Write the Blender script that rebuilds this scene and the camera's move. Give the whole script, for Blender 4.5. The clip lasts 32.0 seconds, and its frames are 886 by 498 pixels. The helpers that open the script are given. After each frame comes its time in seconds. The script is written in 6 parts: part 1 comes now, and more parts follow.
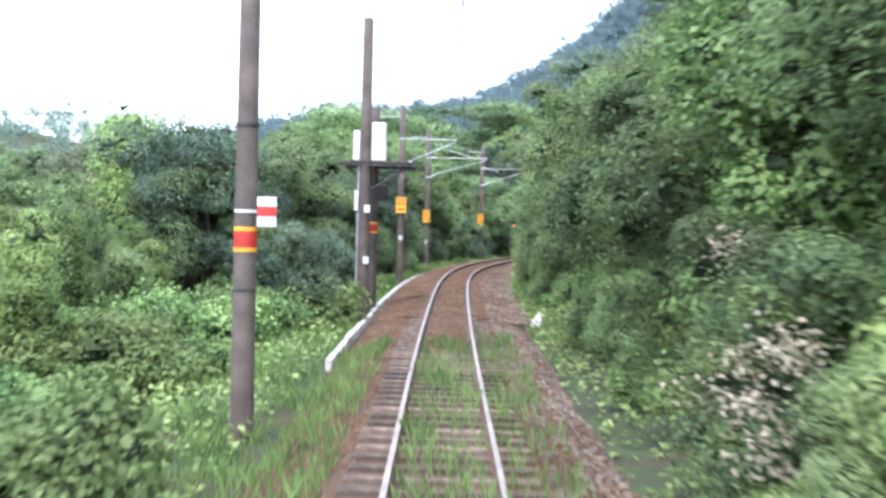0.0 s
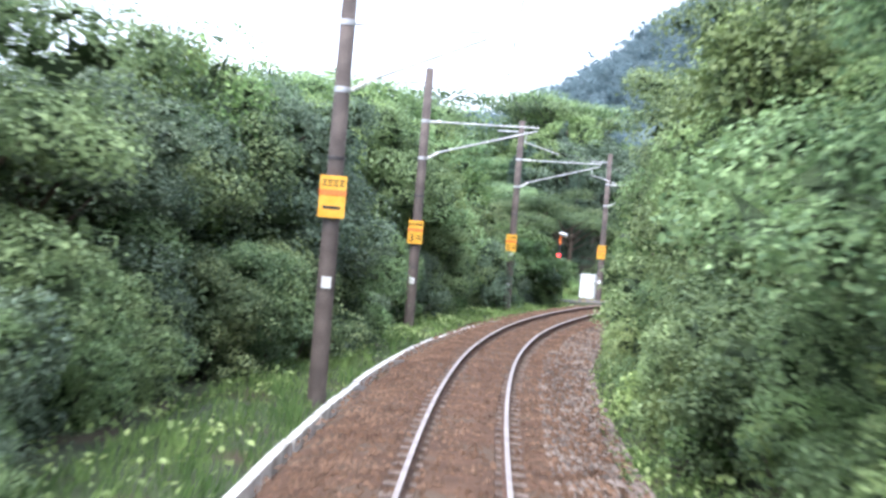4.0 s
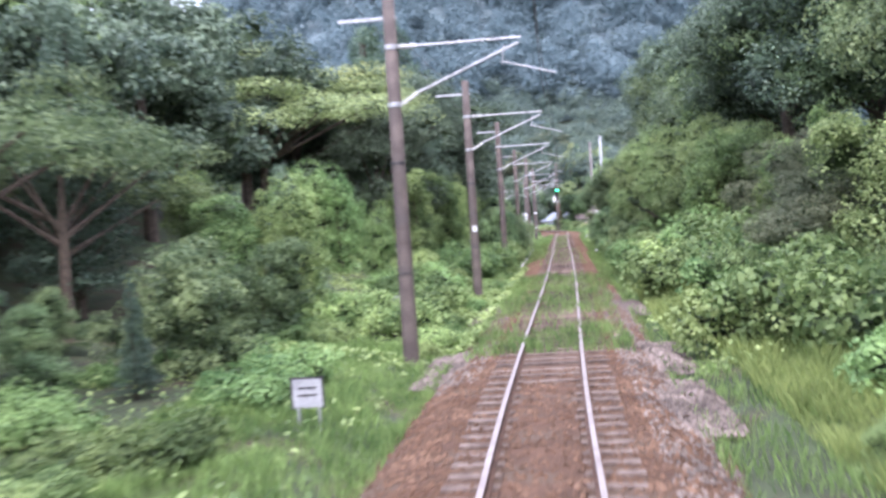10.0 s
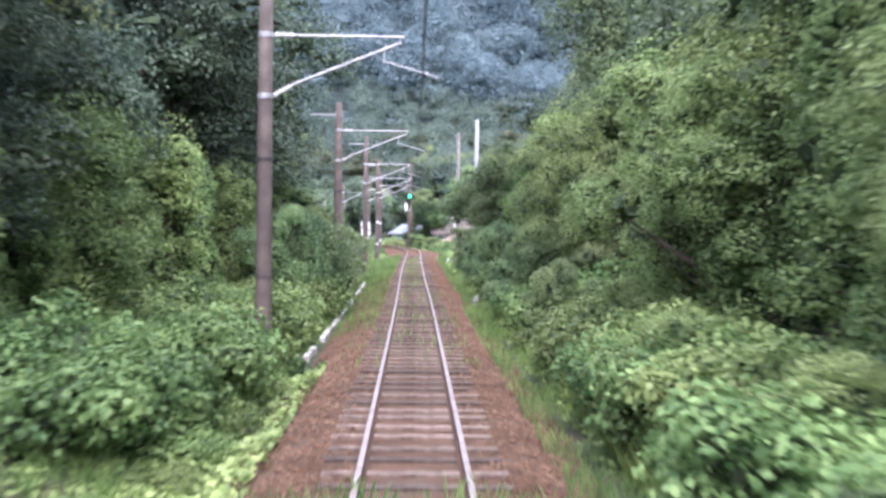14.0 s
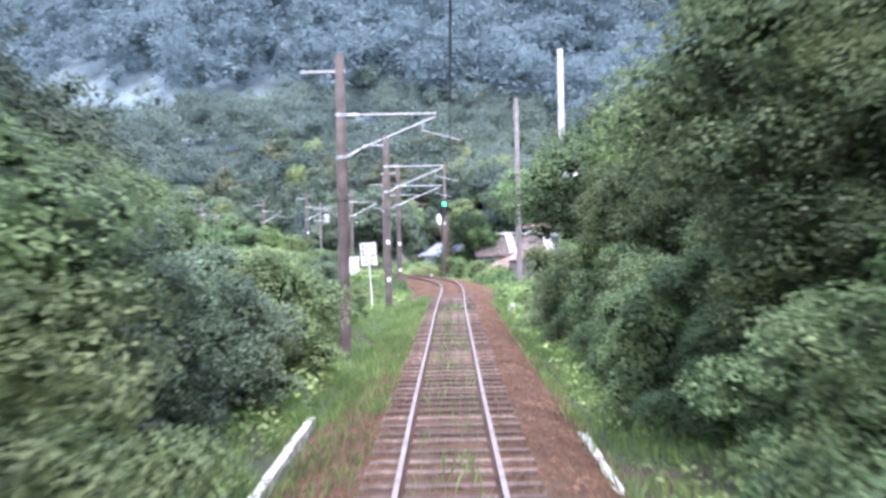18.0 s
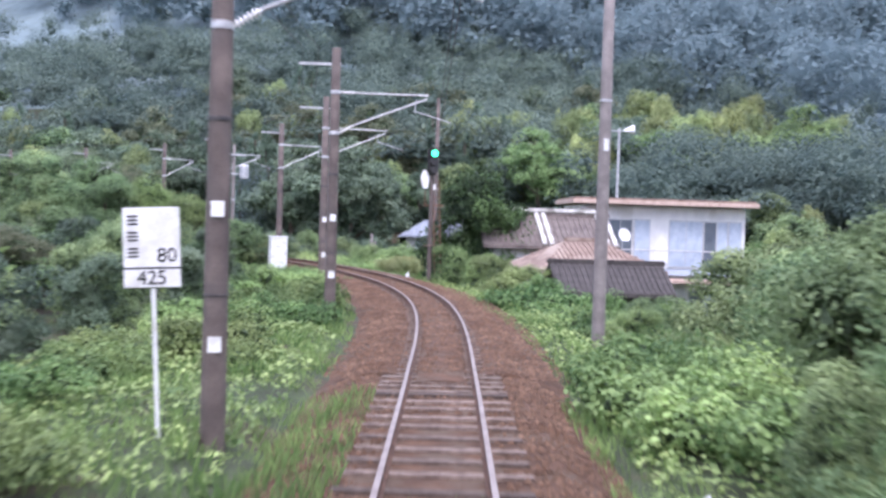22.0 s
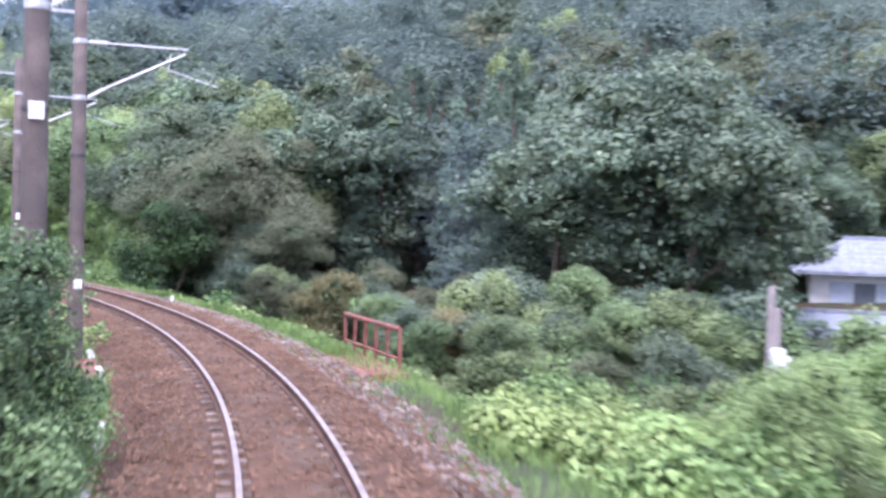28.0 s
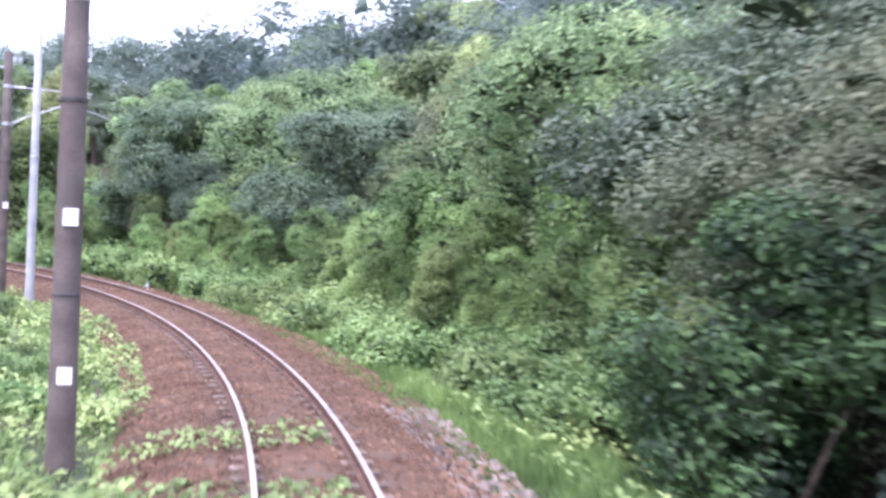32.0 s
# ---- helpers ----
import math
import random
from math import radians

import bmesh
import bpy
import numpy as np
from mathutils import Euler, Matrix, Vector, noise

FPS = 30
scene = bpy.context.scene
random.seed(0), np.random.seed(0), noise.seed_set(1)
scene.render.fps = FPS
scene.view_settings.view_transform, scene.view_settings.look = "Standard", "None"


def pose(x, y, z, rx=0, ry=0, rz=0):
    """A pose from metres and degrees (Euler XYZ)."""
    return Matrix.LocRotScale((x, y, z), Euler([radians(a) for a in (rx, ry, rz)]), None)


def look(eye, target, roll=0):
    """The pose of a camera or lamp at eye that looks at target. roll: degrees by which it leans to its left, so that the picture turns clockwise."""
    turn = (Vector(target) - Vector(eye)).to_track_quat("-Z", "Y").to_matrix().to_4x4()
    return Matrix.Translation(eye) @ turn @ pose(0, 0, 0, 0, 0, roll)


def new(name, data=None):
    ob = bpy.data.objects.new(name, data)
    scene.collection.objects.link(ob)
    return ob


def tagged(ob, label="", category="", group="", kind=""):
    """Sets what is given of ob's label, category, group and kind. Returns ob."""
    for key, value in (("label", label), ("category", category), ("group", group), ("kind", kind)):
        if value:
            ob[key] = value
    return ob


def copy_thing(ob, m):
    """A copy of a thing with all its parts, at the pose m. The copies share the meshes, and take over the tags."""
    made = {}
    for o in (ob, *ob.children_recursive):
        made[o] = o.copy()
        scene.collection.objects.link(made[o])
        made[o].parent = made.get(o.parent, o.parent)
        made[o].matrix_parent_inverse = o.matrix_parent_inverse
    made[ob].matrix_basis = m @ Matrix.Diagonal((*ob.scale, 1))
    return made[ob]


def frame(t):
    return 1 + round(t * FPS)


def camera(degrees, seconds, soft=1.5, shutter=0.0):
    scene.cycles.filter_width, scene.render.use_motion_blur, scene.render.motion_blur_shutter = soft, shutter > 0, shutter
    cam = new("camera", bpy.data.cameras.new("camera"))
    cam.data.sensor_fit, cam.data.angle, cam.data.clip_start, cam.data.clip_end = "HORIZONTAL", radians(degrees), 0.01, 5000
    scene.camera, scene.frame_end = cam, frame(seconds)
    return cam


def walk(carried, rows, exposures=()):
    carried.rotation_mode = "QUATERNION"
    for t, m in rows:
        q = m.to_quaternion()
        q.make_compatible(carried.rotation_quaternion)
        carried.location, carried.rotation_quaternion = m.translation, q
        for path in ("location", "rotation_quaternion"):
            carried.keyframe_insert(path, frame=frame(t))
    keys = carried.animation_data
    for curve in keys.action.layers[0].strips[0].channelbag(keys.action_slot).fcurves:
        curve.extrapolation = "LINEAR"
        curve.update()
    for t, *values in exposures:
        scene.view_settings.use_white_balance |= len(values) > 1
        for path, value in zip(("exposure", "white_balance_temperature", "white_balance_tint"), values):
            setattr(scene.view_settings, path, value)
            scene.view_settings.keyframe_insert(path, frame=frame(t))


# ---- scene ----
# The camera: rides along the track centreline.
cam = camera(43.5, 32.0, 2.8, 0.6)
PATH = [
    (0, 0.000, 0.000, 2.555, 0.46, -1.62, 1.54),
    (0.5, 0.020, 3.930, 2.555, 1.67, -1.25, 0.77),
    (1, 0.007, 7.845, 2.555, 1.65, -1.47, 1.32),
    (1.5, -0.020, 11.742, 2.555, 1.69, -1.52, 2.21),
    (2, -0.048, 15.624, 2.555, 1.62, -1.40, 2.73),
    (2.5, -0.065, 19.488, 2.555, 1.42, -1.35, 3.67),
    (3, -0.070, 23.337, 2.555, 1.39, -1.18, 6.29),
    (3.5, -0.065, 27.169, 2.555, 1.20, -0.63, 6.07),
    (4.5, -0.024, 35.320, 2.555, 1.42, -0.79, 3.22),
    (5.5, 0.124, 44.476, 2.555, 1.64, -0.94, 0.38),
    (6, 0.311, 49.268, 2.555, 0.41, -0.84, -1.80),
    (6.5, 0.628, 53.984, 2.555, -1.25, -1.29, -0.00),
    (7, 1.130, 58.615, 2.555, -2.83, -1.09, -2.05),
    (7.5, 1.858, 63.146, 2.555, -5.26, -1.35, -2.51),
    (8, 2.808, 67.565, 2.555, -7.71, -1.49, -3.15),
    (8.5, 3.967, 71.896, 2.555, -10.30, -1.47, -2.94),
    (9, 5.294, 76.172, 2.555, -12.95, -1.50, -2.43),
    (9.5, 6.741, 80.404, 2.555, -15.64, -1.56, -3.72),
    (10, 8.294, 84.591, 2.555, -18.10, -1.54, -3.70),
    (10.5, 9.945, 88.735, 2.555, -20.15, -1.56, -2.06),
    (11, 11.676, 92.840, 2.555, -21.76, -1.46, -0.66),
    (11.5, 13.470, 96.920, 2.555, -23.13, -1.23, -0.02),
    (12, 15.310, 100.994, 2.555, -24.42, -1.25, -0.39),
    (12.5, 17.177, 105.068, 2.555, -25.44, -1.44, -0.03),
    (13, 19.059, 109.149, 2.555, -25.91, -1.47, -0.61),
    (13.5, 20.949, 113.239, 2.555, -25.90, -1.19, -0.36),
    (14, 22.840, 117.342, 2.555, -25.92, -1.31, 0.75),
    (14.5, 24.731, 121.459, 2.555, -25.67, -1.43, 0.10),
    (15.5, 28.498, 129.719, 2.555, -25.40, -1.29, -0.38),
    (16.5, 32.258, 137.996, 2.555, -25.13, -1.14, -0.85),
    (17, 34.141, 142.140, 2.555, -25.05, -1.28, -1.36),
    (17.5, 36.023, 146.290, 2.555, -24.75, -0.82, -2.86),
    (18, 37.901, 150.446, 2.555, -23.96, -0.36, -1.22),
    (18.5, 39.773, 154.611, 2.555, -24.20, -0.64, -1.27),
    (19, 41.642, 158.782, 2.555, -24.41, -0.98, -0.89),
    (19.5, 43.513, 162.957, 2.555, -24.45, -1.19, -0.30),
    (20, 45.394, 167.133, 2.555, -24.48, -1.28, -0.71),
    (20.5, 47.291, 171.311, 2.555, -24.57, -1.39, 0.36),
    (21, 49.196, 175.500, 2.555, -24.45, -1.39, -1.14),
    (21.5, 51.102, 179.702, 2.555, -24.49, -1.56, 1.35),
    (22, 53.012, 183.917, 2.555, -24.46, -1.53, 1.76),
    (22.5, 54.932, 188.141, 2.555, -24.50, -1.47, 1.64),
    (23, 56.870, 192.371, 2.555, -24.63, -1.27, 0.96),
    (23.5, 58.825, 196.606, 2.555, -24.50, -0.97, 0.84),
    (24, 60.779, 200.857, 2.555, -24.64, -0.94, 1.68),
    (24.5, 62.700, 205.137, 2.555, -20.51, -0.53, 3.74),
    (25.5, 66.256, 213.822, 2.555, -18.64, -0.87, 3.39),
    (26.5, 69.042, 222.762, 2.555, -16.78, -1.21, 3.03),
    (27, 70.017, 227.289, 2.555, -14.03, -1.37, 2.18),
    (27.5, 70.692, 231.772, 2.555, -10.81, -1.35, 1.71),
    (28, 71.104, 236.190, 2.555, -7.81, -1.35, 1.60),
    (28.5, 71.293, 240.526, 2.555, -4.67, -1.34, 2.18),
    (29, 71.263, 244.768, 2.555, -1.37, -1.33, 2.82),
    (29.5, 71.009, 248.958, 2.555, 1.88, -1.52, 3.37),
    (30, 70.525, 253.133, 2.555, 5.17, -1.70, 2.61),
    (30.5, 69.804, 257.279, 2.555, 8.66, -1.81, 1.72),
    (31, 68.853, 261.385, 2.555, 12.07, -1.60, 1.78),
    (31.5, 67.680, 265.438, 2.555, 15.18, -1.44, 2.77),
    (32, 66.285, 269.427, 2.555, 18.43, -1.43, 2.75),
]


def aim(x, y, z, yaw, pitch, roll):
    a, b = radians(yaw), radians(pitch)
    ahead = Vector((-math.sin(a) * math.cos(b), math.cos(a) * math.cos(b), math.sin(b)))
    return look((x, y, z), Vector((x, y, z)) + ahead * 2, roll)


walk(cam, [(t, aim(x, y, z, yaw, pitch, roll)) for t, x, y, z, yaw, pitch, roll in PATH],
     [(0, 0.6, 6000, 13), (3.5, 0.7, 6000, 14), (5.5, 0.95, 5980, 22), (6.5, 0.95, 5980, 24), (8, 0.7, 6000, 26), (9, 0.7, 6000, 27), (13, 0.8, 6050, 27), (17, 0.85, 5850, 27), (19, 0.85, 5900, 26), (22, 0.2, 5920, 28), (24, 0.1, 6000, 28), (27, 0.52, 5800, 33), (32, 0.76, 5850, 34)])

# ---- world and sun: bright overcast ----
world = bpy.data.worlds.new("sky")
scene.world = world
world.use_nodes = True
wn = world.node_tree
sky = wn.nodes.new("ShaderNodeTexSky")
sky.sky_type, sky.sun_disc = "NISHITA", False
sky.sun_elevation, sky.sun_rotation = radians(59), radians(200)
sky.air_density, sky.dust_density, sky.ozone_density = 1.0, 6.0, 1.0
wash = wn.nodes.new("ShaderNodeMix")
wash.data_type = "RGBA"
wash.inputs["Factor"].default_value = 0.75
wash.inputs["B"].default_value = (8.8, 9.7, 11.0, 1)
wn.links.new(sky.outputs[0], wash.inputs["A"])
wn.links.new(wash.outputs["Result"], wn.nodes["Background"].inputs[0])
wn.nodes["Background"].inputs[1].default_value = 0.215
sun = new("sun", bpy.data.lights.new("sun", "SUN"))
sun.data.energy, sun.data.angle, sun.data.color = 2.4, radians(18), (1.0, 0.96, 0.9)
sun.matrix_world = look((0, 0, 60), (13, 34, 0))

# ---- materials ----
def nodes_of(m):
    m.use_nodes = True
    return m.node_tree.nodes, m.node_tree.links, m.node_tree.nodes["Principled BSDF"]


def surface(name, a, b, scale=6.0, rough=0.7, metal=0.0, bump=0.3, fine=60.0, spots=None, rand=0.0, coords="Object", island=0.0):
    """Two colours mixed by coarse noise, fine grain on top, relief from the fine grain."""
    m = bpy.data.materials.new(name)
    n, l, p = nodes_of(m)
    tc = n.new("ShaderNodeTexCoord")
    big, small = n.new("ShaderNodeTexNoise"), n.new("ShaderNodeTexNoise")
    big.inputs["Scale"].default_value, small.inputs["Scale"].default_value = scale, fine
    big.inputs["Detail"].default_value, small.inputs["Detail"].default_value = 6, 4
    for t in (big, small):
        l.new(tc.outputs[coords], t.inputs["Vector"])
    ramp = n.new("ShaderNodeValToRGB")
    ramp.color_ramp.elements[0].position, ramp.color_ramp.elements[1].position = 0.36, 0.64
    ramp.color_ramp.elements[0].color, ramp.color_ramp.elements[1].color = (*a, 1), (*b, 1)
    l.new(big.outputs[0], ramp.inputs[0])
    out = ramp.outputs[0]
    grain = n.new("ShaderNodeMix")
    grain.data_type, grain.blend_type = "RGBA", "OVERLAY"
    grain.inputs["Factor"].default_value = 0.45
    l.new(out, grain.inputs["A"])
    l.new(small.outputs[0], grain.inputs["B"])
    out = grain.outputs["Result"]
    if spots:
        vor = n.new("ShaderNodeTexNoise")
        vor.inputs["Scale"].default_value, vor.inputs["Detail"].default_value = scale * 0.45, 8
        l.new(tc.outputs[coords], vor.inputs["Vector"])
        sr = n.new("ShaderNodeValToRGB")
        sr.color_ramp.elements[0].position, sr.color_ramp.elements[1].position = 0.52, 0.62
        l.new(vor.outputs[0], sr.inputs[0])
        mix = n.new("ShaderNodeMix")
        mix.data_type = "RGBA"
        mix.inputs["B"].default_value = (*spots, 1)
        l.new(sr.outputs[0], mix.inputs["Factor"])
        l.new(out, mix.inputs["A"])
        out = mix.outputs["Result"]
    if rand:
        info, hsv, mr = n.new("ShaderNodeObjectInfo"), n.new("ShaderNodeHueSaturation"), n.new("ShaderNodeMapRange")
        mr.inputs["To Min"].default_value, mr.inputs["To Max"].default_value = 1 - rand, 1 + rand
        l.new(info.outputs["Random"], mr.inputs["Value"])
        l.new(mr.outputs[0], hsv.inputs["Value"])
        l.new(out, hsv.inputs["Color"])
        out = hsv.outputs[0]
    if island:
        geo, hsv, mr = n.new("ShaderNodeNewGeometry"), n.new("ShaderNodeHueSaturation"), n.new("ShaderNodeMapRange")
        mr.inputs["To Min"].default_value, mr.inputs["To Max"].default_value = 1 - island, 1 + island
        l.new(geo.outputs["Random Per Island"], mr.inputs["Value"])
        l.new(mr.outputs[0], hsv.inputs["Value"])
        l.new(out, hsv.inputs["Color"])
        out = hsv.outputs[0]
    l.new(out, p.inputs["Base Color"])
    p.inputs["Roughness"].default_value, p.inputs["Metallic"].default_value = rough, metal
    if bump:
        bp = n.new("ShaderNodeBump")
        bp.inputs["Strength"].default_value, bp.inputs["Distance"].default_value = bump, 0.03
        l.new(small.outputs[0], bp.inputs["Height"])
        l.new(bp.outputs[0], p.inputs["Normal"])
    return m


def foliage(name, dark, light, rough=0.58, through_light=0.3, patch=0.5):
    """Leaves: each leaf and each plant has its own tone; light shines through a little."""
    m = bpy.data.materials.new(name)
    n, l, p = nodes_of(m)
    geo, info, tc = n.new("ShaderNodeNewGeometry"), n.new("ShaderNodeObjectInfo"), n.new("ShaderNodeTexCoord")
    tone = geo.outputs["Random Per Island"]
    for scale, share in ((patch * 1.6, 0.9), (patch * 0.3, 0.7)):
        big, add = n.new("ShaderNodeTexNoise"), n.new("ShaderNodeMath")
        big.inputs["Scale"].default_value, big.inputs["Detail"].default_value = scale, 3
        l.new(geo.outputs["Position"], big.inputs["Vector"])
        add.operation = "MULTIPLY_ADD"
        l.new(big.outputs[0], add.inputs[0])
        add.inputs[1].default_value = share
        if scale > patch:
            small = n.new("ShaderNodeMath")
            small.operation = "MULTIPLY"
            l.new(tone, small.inputs[0])
            small.inputs[1].default_value = 0.3
            tone = small.outputs[0]
        l.new(tone, add.inputs[2])
        tone = add.outputs[0]
    ramp = n.new("ShaderNodeValToRGB")
    ramp.color_ramp.elements[0].position, ramp.color_ramp.elements[1].position = 0.62, 1.0
    scaled = n.new("ShaderNodeMath")
    scaled.operation = "MULTIPLY"
    scaled.inputs[1].default_value = 0.84
    l.new(tone, scaled.inputs[0])
    ramp.color_ramp.elements[0].color, ramp.color_ramp.elements[1].color = (*dark, 1), (*light, 1)
    l.new(scaled.outputs[0], ramp.inputs[0])
    hsv, mr = n.new("ShaderNodeHueSaturation"), n.new("ShaderNodeMapRange")
    mr.inputs["To Min"].default_value, mr.inputs["To Max"].default_value = 0.65, 1.3
    l.new(info.outputs["Random"], mr.inputs["Value"])
    l.new(mr.outputs[0], hsv.inputs["Value"])
    shift, mixed = n.new("ShaderNodeMapRange"), n.new("ShaderNodeMath")
    mixed.operation = "FRACT"
    times = n.new("ShaderNodeMath")
    times.operation = "MULTIPLY"
    times.inputs[1].default_value = 7.31
    l.new(info.outputs["Random"], times.inputs[0])
    l.new(times.outputs[0], mixed.inputs[0])
    l.new(mixed.outputs[0], shift.inputs["Value"])
    shift.inputs["To Min"].default_value, shift.inputs["To Max"].default_value = 0.482, 0.522
    l.new(shift.outputs[0], hsv.inputs["Hue"])
    l.new(ramp.outputs[0], hsv.inputs["Color"])
    l.new(hsv.outputs[0], p.inputs["Base Color"])
    p.inputs["Roughness"].default_value = rough
    p.inputs["Specular IOR Level"].default_value = 0.3
    tr, mix = n.new("ShaderNodeBsdfTranslucent"), n.new("ShaderNodeMixShader")
    l.new(hsv.outputs[0], tr.inputs["Color"])
    mix.inputs[0].default_value = through_light
    l.new(p.outputs[0], mix.inputs[1])
    l.new(tr.outputs[0], mix.inputs[2])
    l.new(mix.outputs[0], n["Material Output"].inputs["Surface"])
    return m


def lamp_glow(name, colour, strength):
    m = bpy.data.materials.new(name)
    n, l, p = nodes_of(m)
    p.inputs["Base Color"].default_value = (*[c * 0.5 for c in colour], 1)
    p.inputs["Emission Color"].default_value = (*colour, 1)
    p.inputs["Emission Strength"].default_value = strength
    return m


KUDZU = foliage("kudzu_leaf", (0.0893, 0.163, 0.0578), (0.378, 0.514, 0.203), through_light=0.38)
MIDGREEN = foliage("broad_leaf", (0.0784, 0.134, 0.0672), (0.347, 0.459, 0.215), through_light=0.36)
BUSHLEAF = foliage("evergreen_bush_leaf", (0.02, 0.042, 0.02), (0.13, 0.215, 0.07), rough=0.6, through_light=0.18)
DARKLEAF = foliage("dark_leaf", (0.0552, 0.092, 0.0662), (0.23, 0.31, 0.2), rough=0.5, through_light=0.28)
OLIVE = foliage("olive_leaf", (0.095, 0.115, 0.0696), (0.25, 0.275, 0.168), through_light=0.34)
LIGHTLEAF = foliage("light_leaf", (0.115, 0.185, 0.072), (0.40, 0.51, 0.222), through_light=0.42)
BAMBOO = foliage("bamboo_leaf", (0.176, 0.226, 0.099), (0.462, 0.539, 0.242), through_light=0.36)
CEDAR = foliage("cedar_leaf", (0.06, 0.102, 0.0792), (0.168, 0.246, 0.166), through_light=0.2)
GRASS = foliage("grass_blade", (0.10, 0.17, 0.055), (0.33, 0.45, 0.154), through_light=0.38, patch=0.8)
DRYGRASS = foliage("pale_grass_blade", (0.10, 0.165, 0.05), (0.32, 0.42, 0.15), through_light=0.38)
PLUME = foliage("plume_grass_blade", (0.17, 0.20, 0.08), (0.42, 0.44, 0.20), through_light=0.35)
SCRUB = foliage("brown_scrub_leaf", (0.10, 0.105, 0.05), (0.26, 0.235, 0.11))
BLOSSOM = foliage("cream_blossom", (0.42, 0.36, 0.27), (0.7, 0.64, 0.52))
# Hillside woods: green lightened and blued, so haze is part of the colour.
FARLEAF = foliage("haze_tinted_forest_leaf", (0.108, 0.165, 0.146), (0.311, 0.405, 0.308), rough=0.85, through_light=0.42, patch=0.11)
# Distant woods: haze is put into the leaf colour, pale and blue.
HAZYLEAF = foliage("haze_tinted_hill_leaf", (0.225, 0.315, 0.34), (0.265, 0.36, 0.385), rough=0.9, through_light=0.5, patch=0.03)
SMOKE = foliage("smoke_fleck", (0.30, 0.38, 0.48), (0.38, 0.46, 0.56), rough=1.0, through_light=0.5)
# Inner twigs and leaves; the crown's inner shade is put into this dark colour.
TWIGSHADE = surface("shade_dark_twigs_and_leaves", (0.03, 0.05, 0.024), (0.06, 0.095, 0.04), 3, 0.95, bump=0.8, fine=25)
BARK = surface("bark", (0.06, 0.045, 0.035), (0.13, 0.10, 0.075), 8, 0.9, bump=0.8, fine=40)
# Ground under the distant woods, with the same blue haze in its colour.
HAZYSLOPE = surface("haze_tinted_slope", (0.17, 0.235, 0.255), (0.20, 0.265, 0.285), 0.05, 0.95, bump=0.3, fine=0.4)
SOIL = surface("soil_and_litter", (0.035, 0.042, 0.022), (0.055, 0.08, 0.032), 1.6, 0.95, bump=1.0, fine=14, spots=(0.065, 0.05, 0.03))
BALLAST = surface("rusty_ballast", (0.07, 0.036, 0.02), (0.128, 0.067, 0.038), 2.6, 0.95, bump=1.0, fine=30, spots=(0.105, 0.07, 0.046))
STONE = surface("ballast_stone", (0.098, 0.053, 0.031), (0.17, 0.104, 0.067), 1.2, 0.95, bump=0.5, fine=30, island=0.36)
GREYSTONE = surface("grey_ballast_stone", (0.12, 0.098, 0.084), (0.23, 0.19, 0.165), 1.2, 0.95, bump=0.5, fine=30, island=0.4)
TIMBER = surface("weathered_sleeper_timber", (0.10, 0.07, 0.055), (0.24, 0.185, 0.152), 5, 0.9, bump=0.7, fine=45, rand=0.5)
RUST = surface("rusted_rail_side", (0.08, 0.045, 0.032), (0.16, 0.09, 0.06), 6, 0.85, 0.2, 0.4, 70)
SHINE = surface("worn_rail_head", (0.30, 0.245, 0.22), (0.43, 0.37, 0.34), 3, 0.45, 0.55, 0.05, 80)
CONCRETE = surface("concrete", (0.30, 0.29, 0.27), (0.45, 0.44, 0.41), 4, 0.9, bump=0.3, fine=60, spots=(0.22, 0.21, 0.19))
DECK = surface("worn_brown_crossing_slab", (0.15, 0.12, 0.11), (0.28, 0.235, 0.215), 2.5, 0.9, bump=0.5, fine=50, spots=(0.12, 0.10, 0.09))
PALECONC = surface("pale_kerb_concrete", (0.45, 0.44, 0.42), (0.68, 0.67, 0.64), 3, 0.85, bump=0.3, fine=50, spots=(0.3, 0.29, 0.26))
POLECONC = surface("weathered_pole_concrete", (0.09, 0.072, 0.066), (0.155, 0.125, 0.112), 2.5, 0.85, bump=0.3, fine=50, spots=(0.10, 0.085, 0.08), rand=0.15)
GREYPOLE = surface("grey_pole_concrete", (0.33, 0.34, 0.36), (0.45, 0.46, 0.48), 3, 0.7, bump=0.15, fine=50)
MIDPOLE = surface("brown_grey_pole_concrete", (0.17, 0.15, 0.145), (0.25, 0.225, 0.215), 3, 0.75, bump=0.15, fine=50)
STEEL = surface("galvanised_steel", (0.42, 0.43, 0.45), (0.58, 0.59, 0.6), 8, 0.5, 0.6, 0.1, 80)
DARKSTEEL = surface("dark_steel", (0.05, 0.05, 0.055), (0.11, 0.10, 0.10), 8, 0.6, 0.4, 0.2, 60)
RUSTSTEEL = surface("rusty_steel", (0.14, 0.075, 0.05), (0.24, 0.13, 0.09), 6, 0.85, 0.1, 0.4, 60)
WHITE = surface("white_enamel", (0.72, 0.73, 0.74), (0.82, 0.83, 0.83), 5, 0.45, bump=0.03, fine=40, spots=(0.62, 0.62, 0.6))
PORCELAIN = surface("white_porcelain", (0.75, 0.75, 0.74), (0.85, 0.85, 0.84), 5, 0.2, bump=0.0)
BLACK = surface("black_paint", (0.012, 0.012, 0.013), (0.03, 0.03, 0.03), 8, 0.5, bump=0.05)
YELLOW = surface("orange_yellow_sign_paint", (0.78, 0.38, 0.03), (0.86, 0.47, 0.06), 5, 0.5, bump=0.03)
RED = surface("red_paint", (0.5, 0.035, 0.03), (0.62, 0.06, 0.045), 5, 0.5, bump=0.05)
